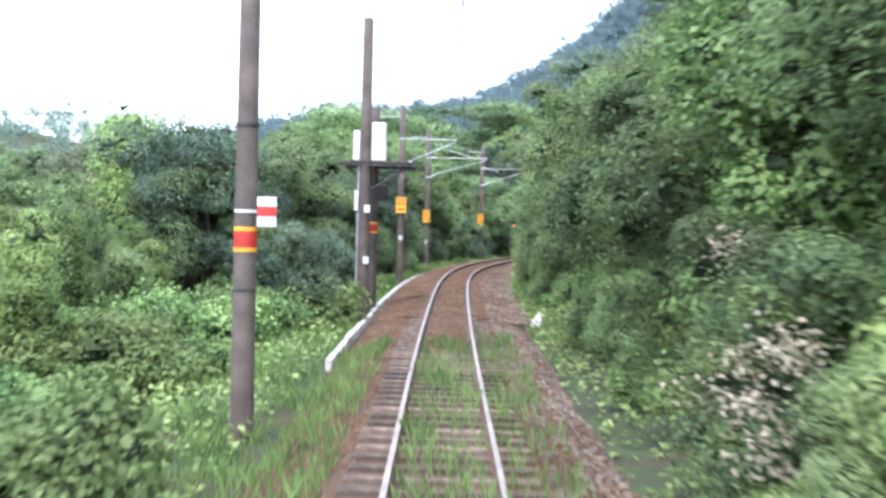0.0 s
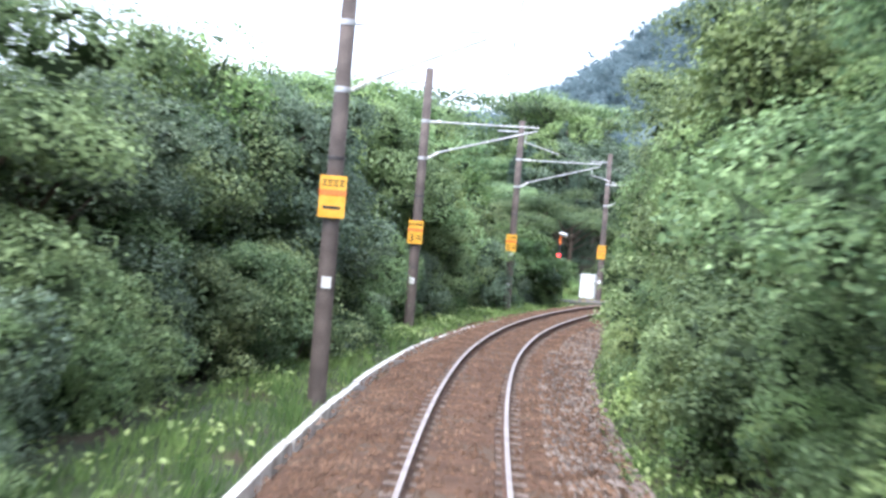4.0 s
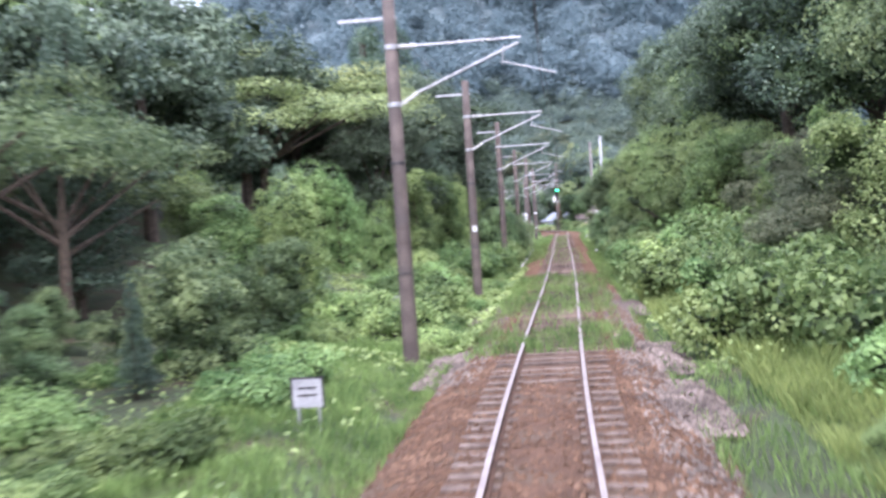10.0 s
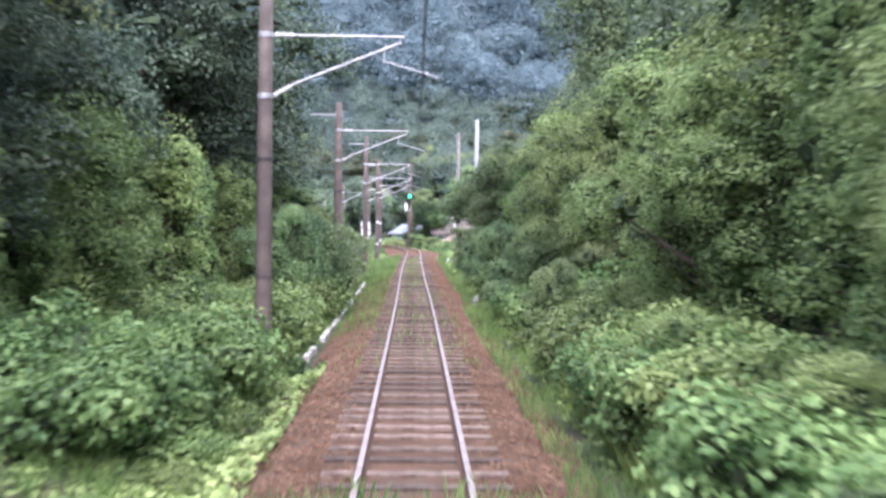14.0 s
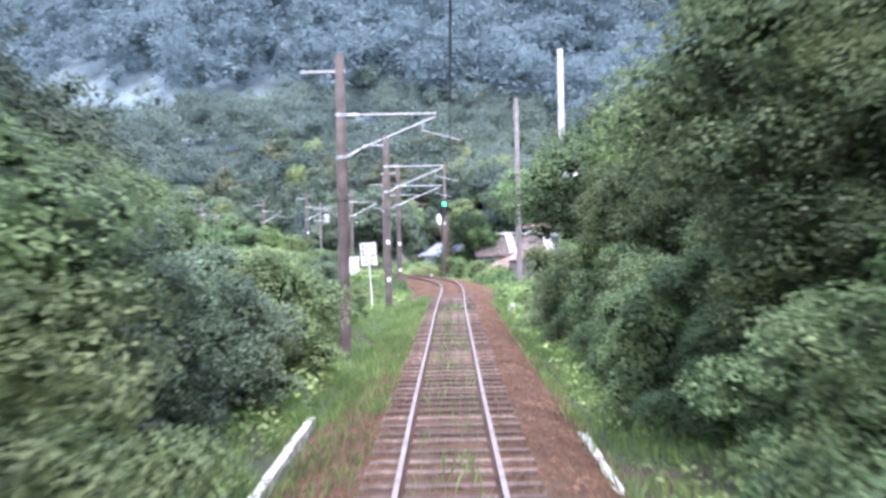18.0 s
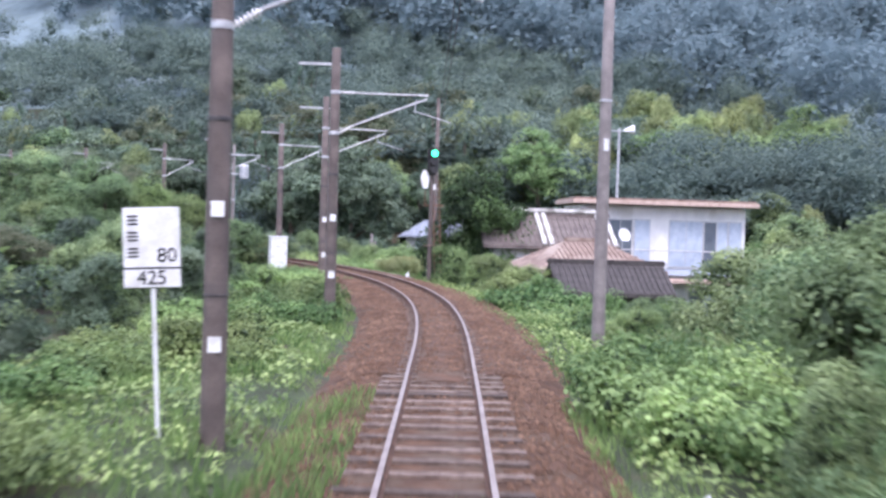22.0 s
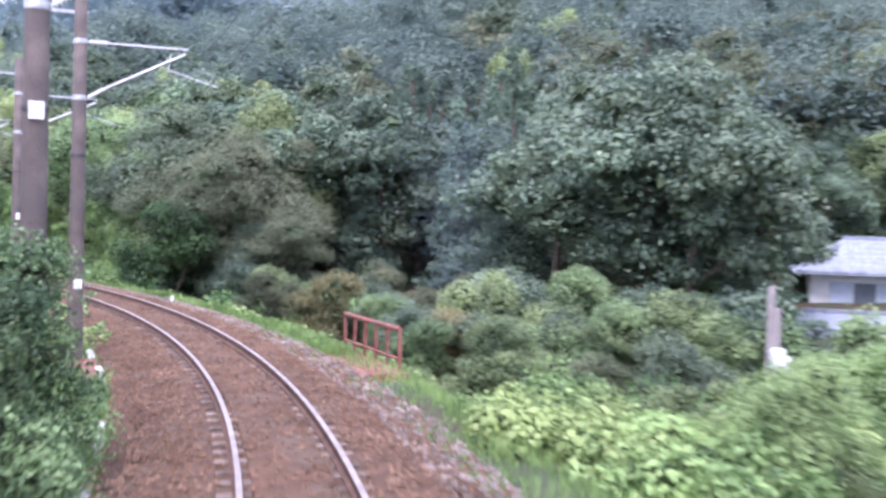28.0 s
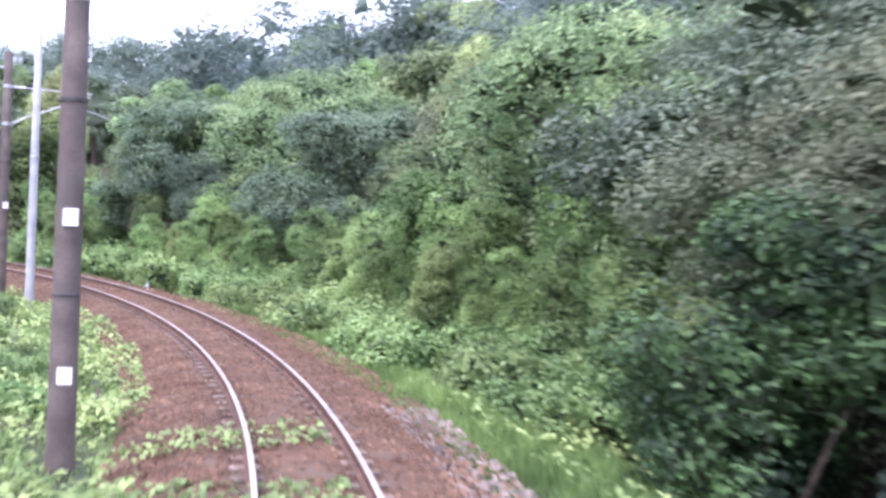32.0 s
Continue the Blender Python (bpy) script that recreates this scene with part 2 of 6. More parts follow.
WORNYELLOW = surface("worn_yellow_paint", (0.30, 0.22, 0.07), (0.40, 0.30, 0.12), 4, 0.8, bump=0.3, spots=(0.20, 0.17, 0.14))
ORANGE = surface("orange_red_stripe", (0.75, 0.16, 0.03), (0.82, 0.22, 0.05), 5, 0.5, bump=0.03)
REDRUST = surface("red_brown_railing_paint", (0.16, 0.05, 0.04), (0.28, 0.10, 0.075), 5, 0.75, bump=0.3, spots=(0.19, 0.10, 0.075))
ASPHALT = surface("asphalt", (0.07, 0.07, 0.073), (0.12, 0.117, 0.117), 3, 0.9, bump=0.5, fine=90)
TIN = surface("weathered_brown_tile", (0.18, 0.125, 0.10), (0.29, 0.215, 0.175), 2, 0.85, bump=0.2, spots=(0.36, 0.29, 0.24))
TILE = surface("grey_roof_tile", (0.036, 0.031, 0.03), (0.072, 0.063, 0.059), 3, 0.75, bump=0.2, rand=0.12)
BLUETILE = surface("blue_grey_roof_tile", (0.16, 0.18, 0.22), (0.27, 0.30, 0.35), 3, 0.5, bump=0.2, rand=0.12)
BROWNTILE = surface("brown_grey_roof_tile", (0.10, 0.08, 0.073), (0.18, 0.15, 0.135), 2, 0.8, bump=0.2, rand=0.15)
PLASTER = surface("white_wall_plaster", (0.66, 0.67, 0.68), (0.78, 0.79, 0.79), 1.2, 0.8, bump=0.1, spots=(0.58, 0.58, 0.57))
DARKWOOD = surface("blackened_boards", (0.025, 0.023, 0.024), (0.06, 0.055, 0.052), 4, 0.85, bump=0.4)
PINKTRIM = surface("faded_fascia", (0.45, 0.33, 0.27), (0.58, 0.45, 0.38), 3, 0.7, bump=0.1)
PANE = surface("window_glass", (0.10, 0.12, 0.15), (0.16, 0.19, 0.22), 1, 0.12, bump=0.0)
CURTAIN = surface("pale_blue_curtain_pane", (0.36, 0.43, 0.53), (0.47, 0.54, 0.63), 2, 0.25, bump=0.0)
REDLAMP = lamp_glow("red_crossing_lamp", (1.0, 0.04, 0.05), 5)
GREENLAMP = lamp_glow("green_signal_lamp", (0.02, 1.0, 0.42), 6)

# ---- the line of the track ----
# Pace in metres a second at these seconds, and bend in degrees a metre at each whole second of the ride.
PACE_T = [0, 3.5, 5.5, 8, 11, 14.5, 16.5, 20, 24.5, 26.5, 29, 32]
PACE = [7.877, 7.648, 9.660, 8.973, 8.904, 9.072, 9.098, 9.165, 9.395, 9.360, 8.390, 8.458]
BEND = [0.191, 0.050, -0.047, -0.042, -0.028, -0.104, -0.333, -0.663, -0.659, -0.343, -0.316, -0.196, -0.063, -0.003, 0.021, 0.024, -0.005, 0.007, 0.029, -0.001, -0.045, 0.023, -0.015, -0.054, 0.099, 0.354, 0.710, 0.810, 0.624, 0.727, 0.779, 0.730, 0.748, 0.805]
_t = np.arange(0, 45.01, 0.05)
_pace = np.interp(_t, PACE_T, PACE)
_swing = _pace * np.interp(_t, np.arange(len(BEND)), BEND)


def _summed(a):
    return np.concatenate([[0], np.cumsum(a[:-1] + a[1:]) * 0.025])


LINE_A = np.radians(-0.615 + _summed(_swing))
LINE_S, LINE_X, LINE_Y = _summed(_pace), _summed(-np.sin(LINE_A) * _pace), _summed(np.cos(LINE_A) * _pace)
_back = np.arange(-40, -0.1, 0.45)
LINE_X = np.concatenate([-np.sin(LINE_A[0]) * _back, LINE_X])
LINE_Y = np.concatenate([np.cos(LINE_A[0]) * _back, LINE_Y])
LINE_S = np.concatenate([_back, LINE_S])
LINE_A = np.concatenate([np.full(len(_back), LINE_A[0]), LINE_A])


def along(s):
    """Heading in radians (to the left of +y) at distance s."""
    return float(np.interp(s, LINE_S, LINE_A))


def spot(s, u, z=0.0):
    """World place at distance s along the track and u to its right."""
    a = along(s)
    return Vector((float(np.interp(s, LINE_S, LINE_X)) + u * math.cos(a), float(np.interp(s, LINE_S, LINE_Y)) + u * math.sin(a), z))


def stand(s, u, z=0.0, turn=0.0):
    """Pose on the track's plan: local y runs along the track, x to its right."""
    return Matrix.Translation(spot(s, u, z)) @ Matrix.Rotation(along(s) + radians(turn), 4, "Z")


SLEW_S, SLEW = [52, 60, 69, 78, 87, 96, 214, 228], [0, -0.03, -0.15, -0.26, -0.12, 0, 0, 0.1]
CANT_S, CANT = [42, 58, 70, 90, 104, 208, 222, 300], [0, -0.03, -0.045, -0.045, 0, 0, 0.045, 0.045]


def slew(s):
    """Sideways set of the canted track in the first bend."""
    return float(np.interp(s, SLEW_S, SLEW))


def cant(s, u):
    """Rise of the leaning track at u to the right of its middle."""
    return np.interp(s, CANT_S, CANT) * np.clip(u, -1.25, 1.25)


def leaning(s, u, z, turn=0.0):
    """Pose on the leaning track."""
    return stand(s, u + slew(s), z + float(cant(s, u)), turn) @ Matrix.Rotation(-math.atan(float(np.interp(s, CANT_S, CANT))), 4, "Y")


def sweep(profile, s0, s1, step=1.0, shift=0.0, caps=True, slewed=False):
    """A bmesh swept along the track; profile: closed loop of (u, z)."""
    bm = bmesh.new()
    n = max(2, int(round((s1 - s0) / step)) + 1)
    rings = [[bm.verts.new(spot(s, u + shift + (slew(s) if slewed else 0), z + (float(cant(s, u + shift)) if slewed else 0))) for u, z in profile] for s in np.linspace(s0, s1, n)]
    for a, b in zip(rings, rings[1:]):
        for i in range(len(profile)):
            j = (i + 1) % len(profile)
            bm.faces.new((a[i], a[j], b[j], b[i]))
    if caps:
        bm.faces.new(rings[0][::-1])
        bm.faces.new(rings[-1])
    return bm


# ---- mesh helpers ----
def finish(name, bm, material, smooth=False):
    me = bpy.data.meshes.new(name)
    bmesh.ops.recalc_face_normals(bm, faces=bm.faces)
    bm.to_mesh(me)
    bm.free()
    me.materials.append(material)
    if smooth:
        me.polygons.foreach_set("use_smooth", [True] * len(me.polygons))
    return me


def part(name, bm, material, parent, label="", smooth=False):
    me = bm if isinstance(bm, bpy.types.Mesh) else finish(name, bm, material, smooth)
    ob = new(name, me)
    ob.parent = parent
    if label:
        ob["label"] = label
    return ob


def root(name, m, label, category, group="", kind=""):
    ob = new(name)
    ob.empty_display_size = 0.2
    ob.matrix_world = m
    return tagged(ob, label, category, group, kind)


def box(sx, sy, sz, at=(0, 0, 0), bevel=0.0, bm=None, m=None):
    """A block centred on at in x and y, standing on at's z."""
    bm = bm or bmesh.new()
    made = bmesh.ops.create_cube(bm, size=1, matrix=(m or Matrix()) @ Matrix.Translation((at[0], at[1], at[2] + sz / 2)) @ Matrix.Diagonal((sx, sy, sz, 1)))
    if bevel:
        es = list({e for v in made["verts"] for e in v.link_edges})
        bmesh.ops.bevel(bm, geom=es, offset=bevel, segments=2, affect="EDGES")
    return bm


def rod(a, b, r, r2=None, sides=10, bm=None):
    """A round bar from a to b."""
    bm = bm or bmesh.new()
    a, b = Vector(a), Vector(b)
    d = b - a
    m = Matrix.Translation((a + b) / 2) @ d.to_track_quat("Z", "Y").to_matrix().to_4x4()
    bmesh.ops.create_cone(bm, cap_ends=True, segments=sides, radius1=r, radius2=r if r2 is None else r2, depth=d.length, matrix=m)
    return bm


def turned(profile, sides=16, bm=None, m=None):
    """Turned body from (radius, z) pairs."""
    bm = bm or bmesh.new()
    m = m or Matrix()
    rings = [[bm.verts.new(m @ Vector((r * math.cos(2 * math.pi * i / sides), r * math.sin(2 * math.pi * i / sides), z))) for i in range(sides)] for r, z in profile]
    for a, b in zip(rings, rings[1:]):
        for i in range(sides):
            j = (i + 1) % sides
            bm.faces.new((a[i], a[j], b[j], b[i]))
    bm.faces.new(rings[0][::-1])
    bm.faces.new(rings[-1])
    return bm


def lettering(text, size, m, material, parent, name="lettering"):
    cu = bpy.data.curves.new(name, "FONT")
    cu.body, cu.size, cu.align_x, cu.align_y, cu.extrude = text, size, "CENTER", "CENTER", 0.002
    cu.materials.append(material)
    ob = new(name, cu)
    ob.parent = parent
    ob.matrix_local = m
    return ob


# ---- the lie of the land ----
# s: ground height at u = -20, -8, 8, 20
LAND = np.array([(-40, -1.2, -0.8, 2.0, 6.0), (40, -0.6, -0.6, 2.0, 6.0), (62, 0.2, -0.5, 1.0, 4.0), (80, -0.4, -0.5, 0.2, 2.0), (92, -0.6, -0.5, -0.3, 0.6),
                 (112, 1.0, -0.3, 0.3, 3.5), (130, 4.5, 0.9, 1.2, 6.0), (165, 4.5, 0.9, 1.6, 6.0), (185, 1.0, -0.2, 0.6, 3.0), (205, -0.6, -0.6, -0.9, -1.5),
                 (225, -1.0, -0.9, -2.4, -3.2), (262, 0.3, -0.3, -2.6, -3.6), (288, 1.5, -0.2, -2.2, -2.6), (305, 3.0, 0.2, -1.4, 0.0), (400, 5.0, 0.5, -0.5, 3.0)])
HILLS = [(140, 560, 112, 105, 140), (330, 470, 115, 130, 130), (-60, 660, 45, 150, 150), (97, 352, 5, 42, 36), (22, 362, 6, 46, 38), (160, 330, 4, 40, 34),
         (-150, 300, 24, 90, 120), (190, 90, 26, 70, 120), (-130, 60, 8, 60, 90)]


def ground_height(x, y):
    x, y = np.atleast_1d(np.asarray(x, float)), np.atleast_1d(np.asarray(y, float))
    lx, ly, ls, la = LINE_X[::2], LINE_Y[::2], LINE_S[::2], LINE_A[::2]
    out = np.empty(len(x))
    for k in range(0, len(x), 4000):
        px, py = x[k:k + 4000], y[k:k + 4000]
        j = ((px[:, None] - lx) ** 2 + (py[:, None] - ly) ** 2).argmin(1)
        u = (px - lx[j]) * np.cos(la[j]) + (py - ly[j]) * np.sin(la[j])
        far = np.hypot(px - lx[j], py - ly[j])
        u = np.where(far > np.abs(u) + 3, np.sign(u + 1e-9) * far, u)
        s = ls[j]
        q = [np.interp(s, LAND[:, 0], LAND[:, c]) for c in (1, 2, 3, 4)]
        w = np.abs(u)
        near, wide = np.where(u < 0, q[1], q[2]), np.where(u < 0, q[0], q[3])
        z = np.where(w < 2.3, -0.62, np.where(w < 3.2, -0.62 + (w - 2.3) * 0.25, 0))
        t = np.clip((w - 3.2) / 4.8, 0, 1)
        z = np.where(w >= 3.2, -0.40 + (near + 0.40) * t, z)
        z = np.where(w > 8, near + (wide - near) * np.clip((w - 8) / 12, 0, 1), z)
        z = np.where(w > 20, wide * np.clip(1 - (w - 20) / np.where(u > 0, 260, 80), 0, 1), z)
        for hx, hy, hh, rx, ry in HILLS:
            z = z + hh * np.exp(-((px - hx) / rx) ** 2 - ((py - hy) / ry) ** 2) * np.clip((w - 14) / 30, 0, 1)
        out[k:k + 4000] = z
    return out


def ground_z(x, y):
    return float(ground_height([x], [y])[0])


def lay_ground():
    def lines(a, b, fine, far):
        mid = list(np.arange(a, b, fine))
        lo, hi, d = [], [], fine
        x = a
        while x > a - far:
            d *= 1.35
            x -= d
            lo.append(x)
        x, d = mid[-1], fine
        while x < b + far:
            d *= 1.35
            x += d
            hi.append(x)
        return np.array(lo[::-1] + mid + hi)
    gx, gy = lines(-50, 150, 1.6, 3000), lines(-30, 350, 1.6, 3000)
    X, Y = np.meshgrid(gx, gy)
    Z = ground_height(X.ravel(), Y.ravel())
    rng = np.random.default_rng(3)
    Z = Z + np.where(np.abs(Z + 0.62) < 0.01, 0, rng.normal(0, 0.04, len(Z)))
    v = np.stack([X.ravel(), Y.ravel(), Z], 1)
    nx, ny = len(gx), len(gy)
    i = np.arange(nx * ny).reshape(ny, nx)
    f = np.stack([i[:-1, :-1], i[:-1, 1:], i[1:, 1:], i[1:, :-1]], -1).reshape(-1, 4)
    me = bpy.data.meshes.new("ground")
    me.from_pydata(v.tolist(), [], f.tolist())
    me.materials.append(SOIL)
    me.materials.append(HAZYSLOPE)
    # The far faces take the slope colour that has haze mixed in.
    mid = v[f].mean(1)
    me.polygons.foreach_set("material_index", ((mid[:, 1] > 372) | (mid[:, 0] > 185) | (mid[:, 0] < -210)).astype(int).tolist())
    me.polygons.foreach_set("use_smooth", [True] * len(me.polygons))
    tagged(new("ground", me), "uneven ground of soil, litter and low weeds", "ground", kind="structure")


lay_ground()

# ---- railway track ----
GAUGE = 1.067
BED = [(-2.45, -0.66), (-1.85, -0.40), (-1.45, -0.21), (-0.62, -0.185), (0.62, -0.185), (1.45, -0.21), (1.85, -0.40), (2.45, -0.66), (2.3, -0.9), (-2.3, -0.9)]
tagged(new("track_bed", finish("track_bed", sweep(BED, -30, 380, 1.0, slewed=True), BALLAST)), "rust-brown crushed stone ballast bed of a single track", "ballast bed", kind="structure")

for s0, s1 in ((23, 84.4), (89.6, 103), (213, 380)):
    tagged(new("ballast_infill", finish("ballast_infill", sweep([(-0.455, -0.2), (-0.41, -0.142), (-0.1, -0.128), (0.12, -0.13), (0.41, -0.142), (0.455, -0.2)], s0, s1, 1.0, slewed=True), BALLAST)), "rust-brown ballast filling the space between the rails", "ballast bed", kind="structure")

for s0, s1 in ((30, 84.0), (214, 380)):
    for side in (-1, 1):
        prof = [(0.74, -0.2), (0.80, -0.15), (1.0, -0.138), (1.3, -0.155), (1.62, -0.27), (1.5, -0.32)]
        tagged(new("ballast_shoulder", finish("ballast_shoulder", sweep([(side * a, z) for a, z in prof], s0, s1, 1.0, slewed=True), BALLAST)), "rust-brown ballast heaped over the sleeper ends", "ballast bed", kind="structure")

tagged(new("pale_grit", finish("pale_grit", sweep([(-0.44, -0.19), (-0.36, -0.146), (0.0, -0.138), (0.36, -0.147), (0.44, -0.19)], 23.2, 26.6, 0.4), GREYSTONE)), "patch of pale sandy grit spilt between the rails", "grit", kind="structure")

track = root("railway_track", Matrix(), "single narrow-gauge railway track on timber sleepers with shiny rail heads", "railway track", kind="structure")
RAIL = [(-0.06, -0.15), (-0.06, -0.138), (-0.012, -0.12), (-0.012, -0.045), (-0.033, -0.035), (-0.033, -0.004), (0.033, -0.004), (0.033, -0.035), (0.012, -0.045), (0.012, -0.12), (0.06, -0.138), (0.06, -0.15)]
HEAD = [(-0.031, -0.004), (-0.031, -0.002), (-0.024, 0.0), (0.024, 0.0), (0.031, -0.002), (0.031, -0.004)]
edges = [-30.0] + [12.5 + 25 * i for i in range(15)]
for side in (-1, 1):
    off = side * (GAUGE / 2 + 0.032)
    for a, b in zip(edges, edges[1:]):
        rail = part("rail", sweep(RAIL, a + 0.005, b - 0.005, 0.8, off, slewed=True), RUST, track)
        part("rail_head", sweep(HEAD, a + 0.005, b - 0.005, 0.8, off, slewed=True), SHINE, rail, "polished running surface of the rail")
        plate = box(0.022, 0.5, 0.07, (side * 0.026 + off, 0, -0.115), 0.004)
        bar = part("fishplate", plate, RUSTSTEEL, track)
        bar.matrix_local = leaning(b, 0, 0)

SLEEPER_GAP = 0.52
sleeper_mesh = finish("sleeper", box(2.05, 0.2, 0.15, (0, 0, 0), 0.012), TIMBER)
rng = random.Random(5)
rest = bmesh.new()
places = np.concatenate([np.arange(-25, 100, SLEEPER_GAP), np.arange(100.2, 212, 0.68) + np.random.default_rng(4).uniform(-0.06, 0.06, len(np.arange(100.2, 212, 0.68))), np.arange(212, 375, SLEEPER_GAP)])
for s in places:
    if 84.6 < s < 89.4:
        continue
    low = 0.02 if s < 22 or 100 < s < 214 else 0.004
    m = leaning(s, rng.uniform(-0.03, 0.03), -0.315 + low + rng.uniform(-0.006, 0.006), rng.uniform(-0.8, 0.8))
    if 8 < s < 22 or 104 < s < 212 or 262 < s < 300:
        ob = new("sleeper", sleeper_mesh)
        ob.parent, ob.matrix_local = track, m
    else:
        box(2.05, 0.2, 0.15, (0, 0, 0), 0, rest, m)
part("sleepers_beyond", rest, TIMBER, track)["kind"] = "stuff"


def stones(name, count, spans, seed, material, lo=0.025, hi=0.05):
    """Loose stones; spans: (s0, s1, u0, u1)."""
    g = np.random.default_rng(seed)
    w = np.array([(b - a) * abs(d - c) for a, b, c, d in spans])
    pick = g.choice(len(spans), count, p=w / w.sum())
    sp = np.array(spans)[pick]
    s, u = sp[:, 0] + g.random(count) * (sp[:, 1] - sp[:, 0]), sp[:, 2] + g.random(count) * (sp[:, 3] - sp[:, 2])
    a = np.interp(s, LINE_S, LINE_A)
    x, y = np.interp(s, LINE_S, LINE_X) + u * np.cos(a), np.interp(s, LINE_S, LINE_Y) + u * np.sin(a)
    z = np.interp(u, [p[0] for p in BED[:8]], [p[1] for p in BED[:8]])
    heaped = ((s > 30) & (s < 84)) | (s > 214)
    z = np.where(heaped & (np.abs(u) > 0.78), np.maximum(z, np.interp(np.abs(u), [0.8, 1.0, 1.3, 1.62], [-0.15, -0.138, -0.155, -0.27])), z)
    z = np.where((heaped | ((s > 23) & (s < 103))) & (np.abs(u) < 0.43), -0.135, z)
    z = z + cant(s, u)
    u = u + np.interp(s, SLEW_S, SLEW)
    x, y = np.interp(s, LINE_S, LINE_X) + u * np.cos(a), np.interp(s, LINE_S, LINE_Y) + u * np.sin(a)
    r = lo + g.random(count) ** 2 * (hi - lo)
    six = np.array([(1, 0, 0), (0, 1, 0), (-1, 0, 0), (0, -1, 0), (0, 0, 1), (0, 0, -1)], float)
    v = six[None] * r[:, None, None] * (0.7 + 0.6 * g.random((count, 6, 1)))
    rot = g.random(count) * 6.28
    c, q = np.cos(rot)[:, None], np.sin(rot)[:, None]
    vx, vy = v[..., 0] * c - v[..., 1] * q, v[..., 0] * q + v[..., 1] * c
    P = np.stack([vx + x[:, None], vy + y[:, None], v[..., 2] * 0.85 + z[:, None] + r[:, None] * 0.3], -1).reshape(-1, 3)
    tri = np.array([(0, 1, 4), (1, 2, 4), (2, 3, 4), (3, 0, 4)])
    F = (tri[None] + 6 * np.arange(count)[:, None, None]).reshape(-1, 3)
    me = bpy.data.meshes.new(name)
    me.from_pydata(P.tolist(), [], F.tolist())
    me.materials.append(material)
    return new(name, me)


tagged(stones("ballast_stones", 130000, [(8, 340, -2.1, -1.0), (8, 340, 1.0, 2.25), (22, 105, -0.45, 0.45), (210, 340, -0.45, 0.45), (30, 340, -1.8, -0.7), (30, 340, 0.7, 1.9)], 7, STONE, 0.022, 0.055),
       "loose rusty ballast stones beside and between the rails", "ballast", kind="stuff")
tagged(stones("grey_ballast_stones", 16000, [(5, 60, 1.1, 2.3), (60, 110, 1.3, 2.3), (104, 125, -2.0, -1.2), (104, 125, 1.2, 2.1), (245, 300, 1.5, 2.3)], 8, GREYSTONE, 0.03, 0.06),
       "fresher grey ballast stones on the shoulder of the bed", "ballast", kind="stuff")


def kerb(s0, s1, u, gap=0.0, seed=1, top=-0.42):
    """Pale concrete edging beside the bed, in separate lengths."""
    g = random.Random(seed)
    edge = root("concrete_edging", Matrix(), "pale broken concrete edging along the ballast", "edging", kind="structure")
    s = s0
    while s < s1:
        n = min(2.0, s1 - s)
        if g.random() >= gap:
            dz, du = g.uniform(-0.02, 0.02), g.uniform(-0.02, 0.02)
            prof = [(-0.065, -0.8), (-0.065, top + dz), (0.065, top + dz), (0.065, -0.8)]
            part("edging_stone", sweep(prof, s + 0.02, s + n - 0.02, 1.0, u + du), PALECONC, edge)
        s += n


kerb(22, 84, -2.34, 0.0, 1, -0.35)
kerb(146, 177, -2.36, 0.12, 2)
kerb(157, 181, 2.02, 0.65, 3)
kerb(249, 276, -2.05, 0.5, 4)

# ---- line-side poles ----
def pole_body(tall, r0=0.165, r1=0.125):
    return turned([(r0, -0.9), (r0, 0.0), (r0 + (r1 - r0) * 0.5, tall / 2), (r1, tall - 0.02), (r1 * 0.8, tall)], 18)


def insulator(a, b, bm=None):
    """Ribbed insulator between two places."""
    a, b = Vector(a), Vector(b)
    n = (b - a).length
    prof = [(0.022, 0.0)]
    for i in range(1, 7):
        c = n * i / 7
        prof += [(0.022, c - 0.014), (0.055, c - 0.01), (0.055, c + 0.01), (0.022, c + 0.014)]
    prof.append((0.022, n))
    return turned(prof, 10, bm, Matrix.Translation(a) @ (b - a).to_track_quat("Z", "Y").to_matrix().to_4x4())


def band_strap(z, r, material, parent, name="strap", tall=0.06):
    part(name, turned([(r, z), (r + 0.008, z + 0.004), (r + 0.008, z + tall - 0.004), (r, z + tall)], 18), material, parent)


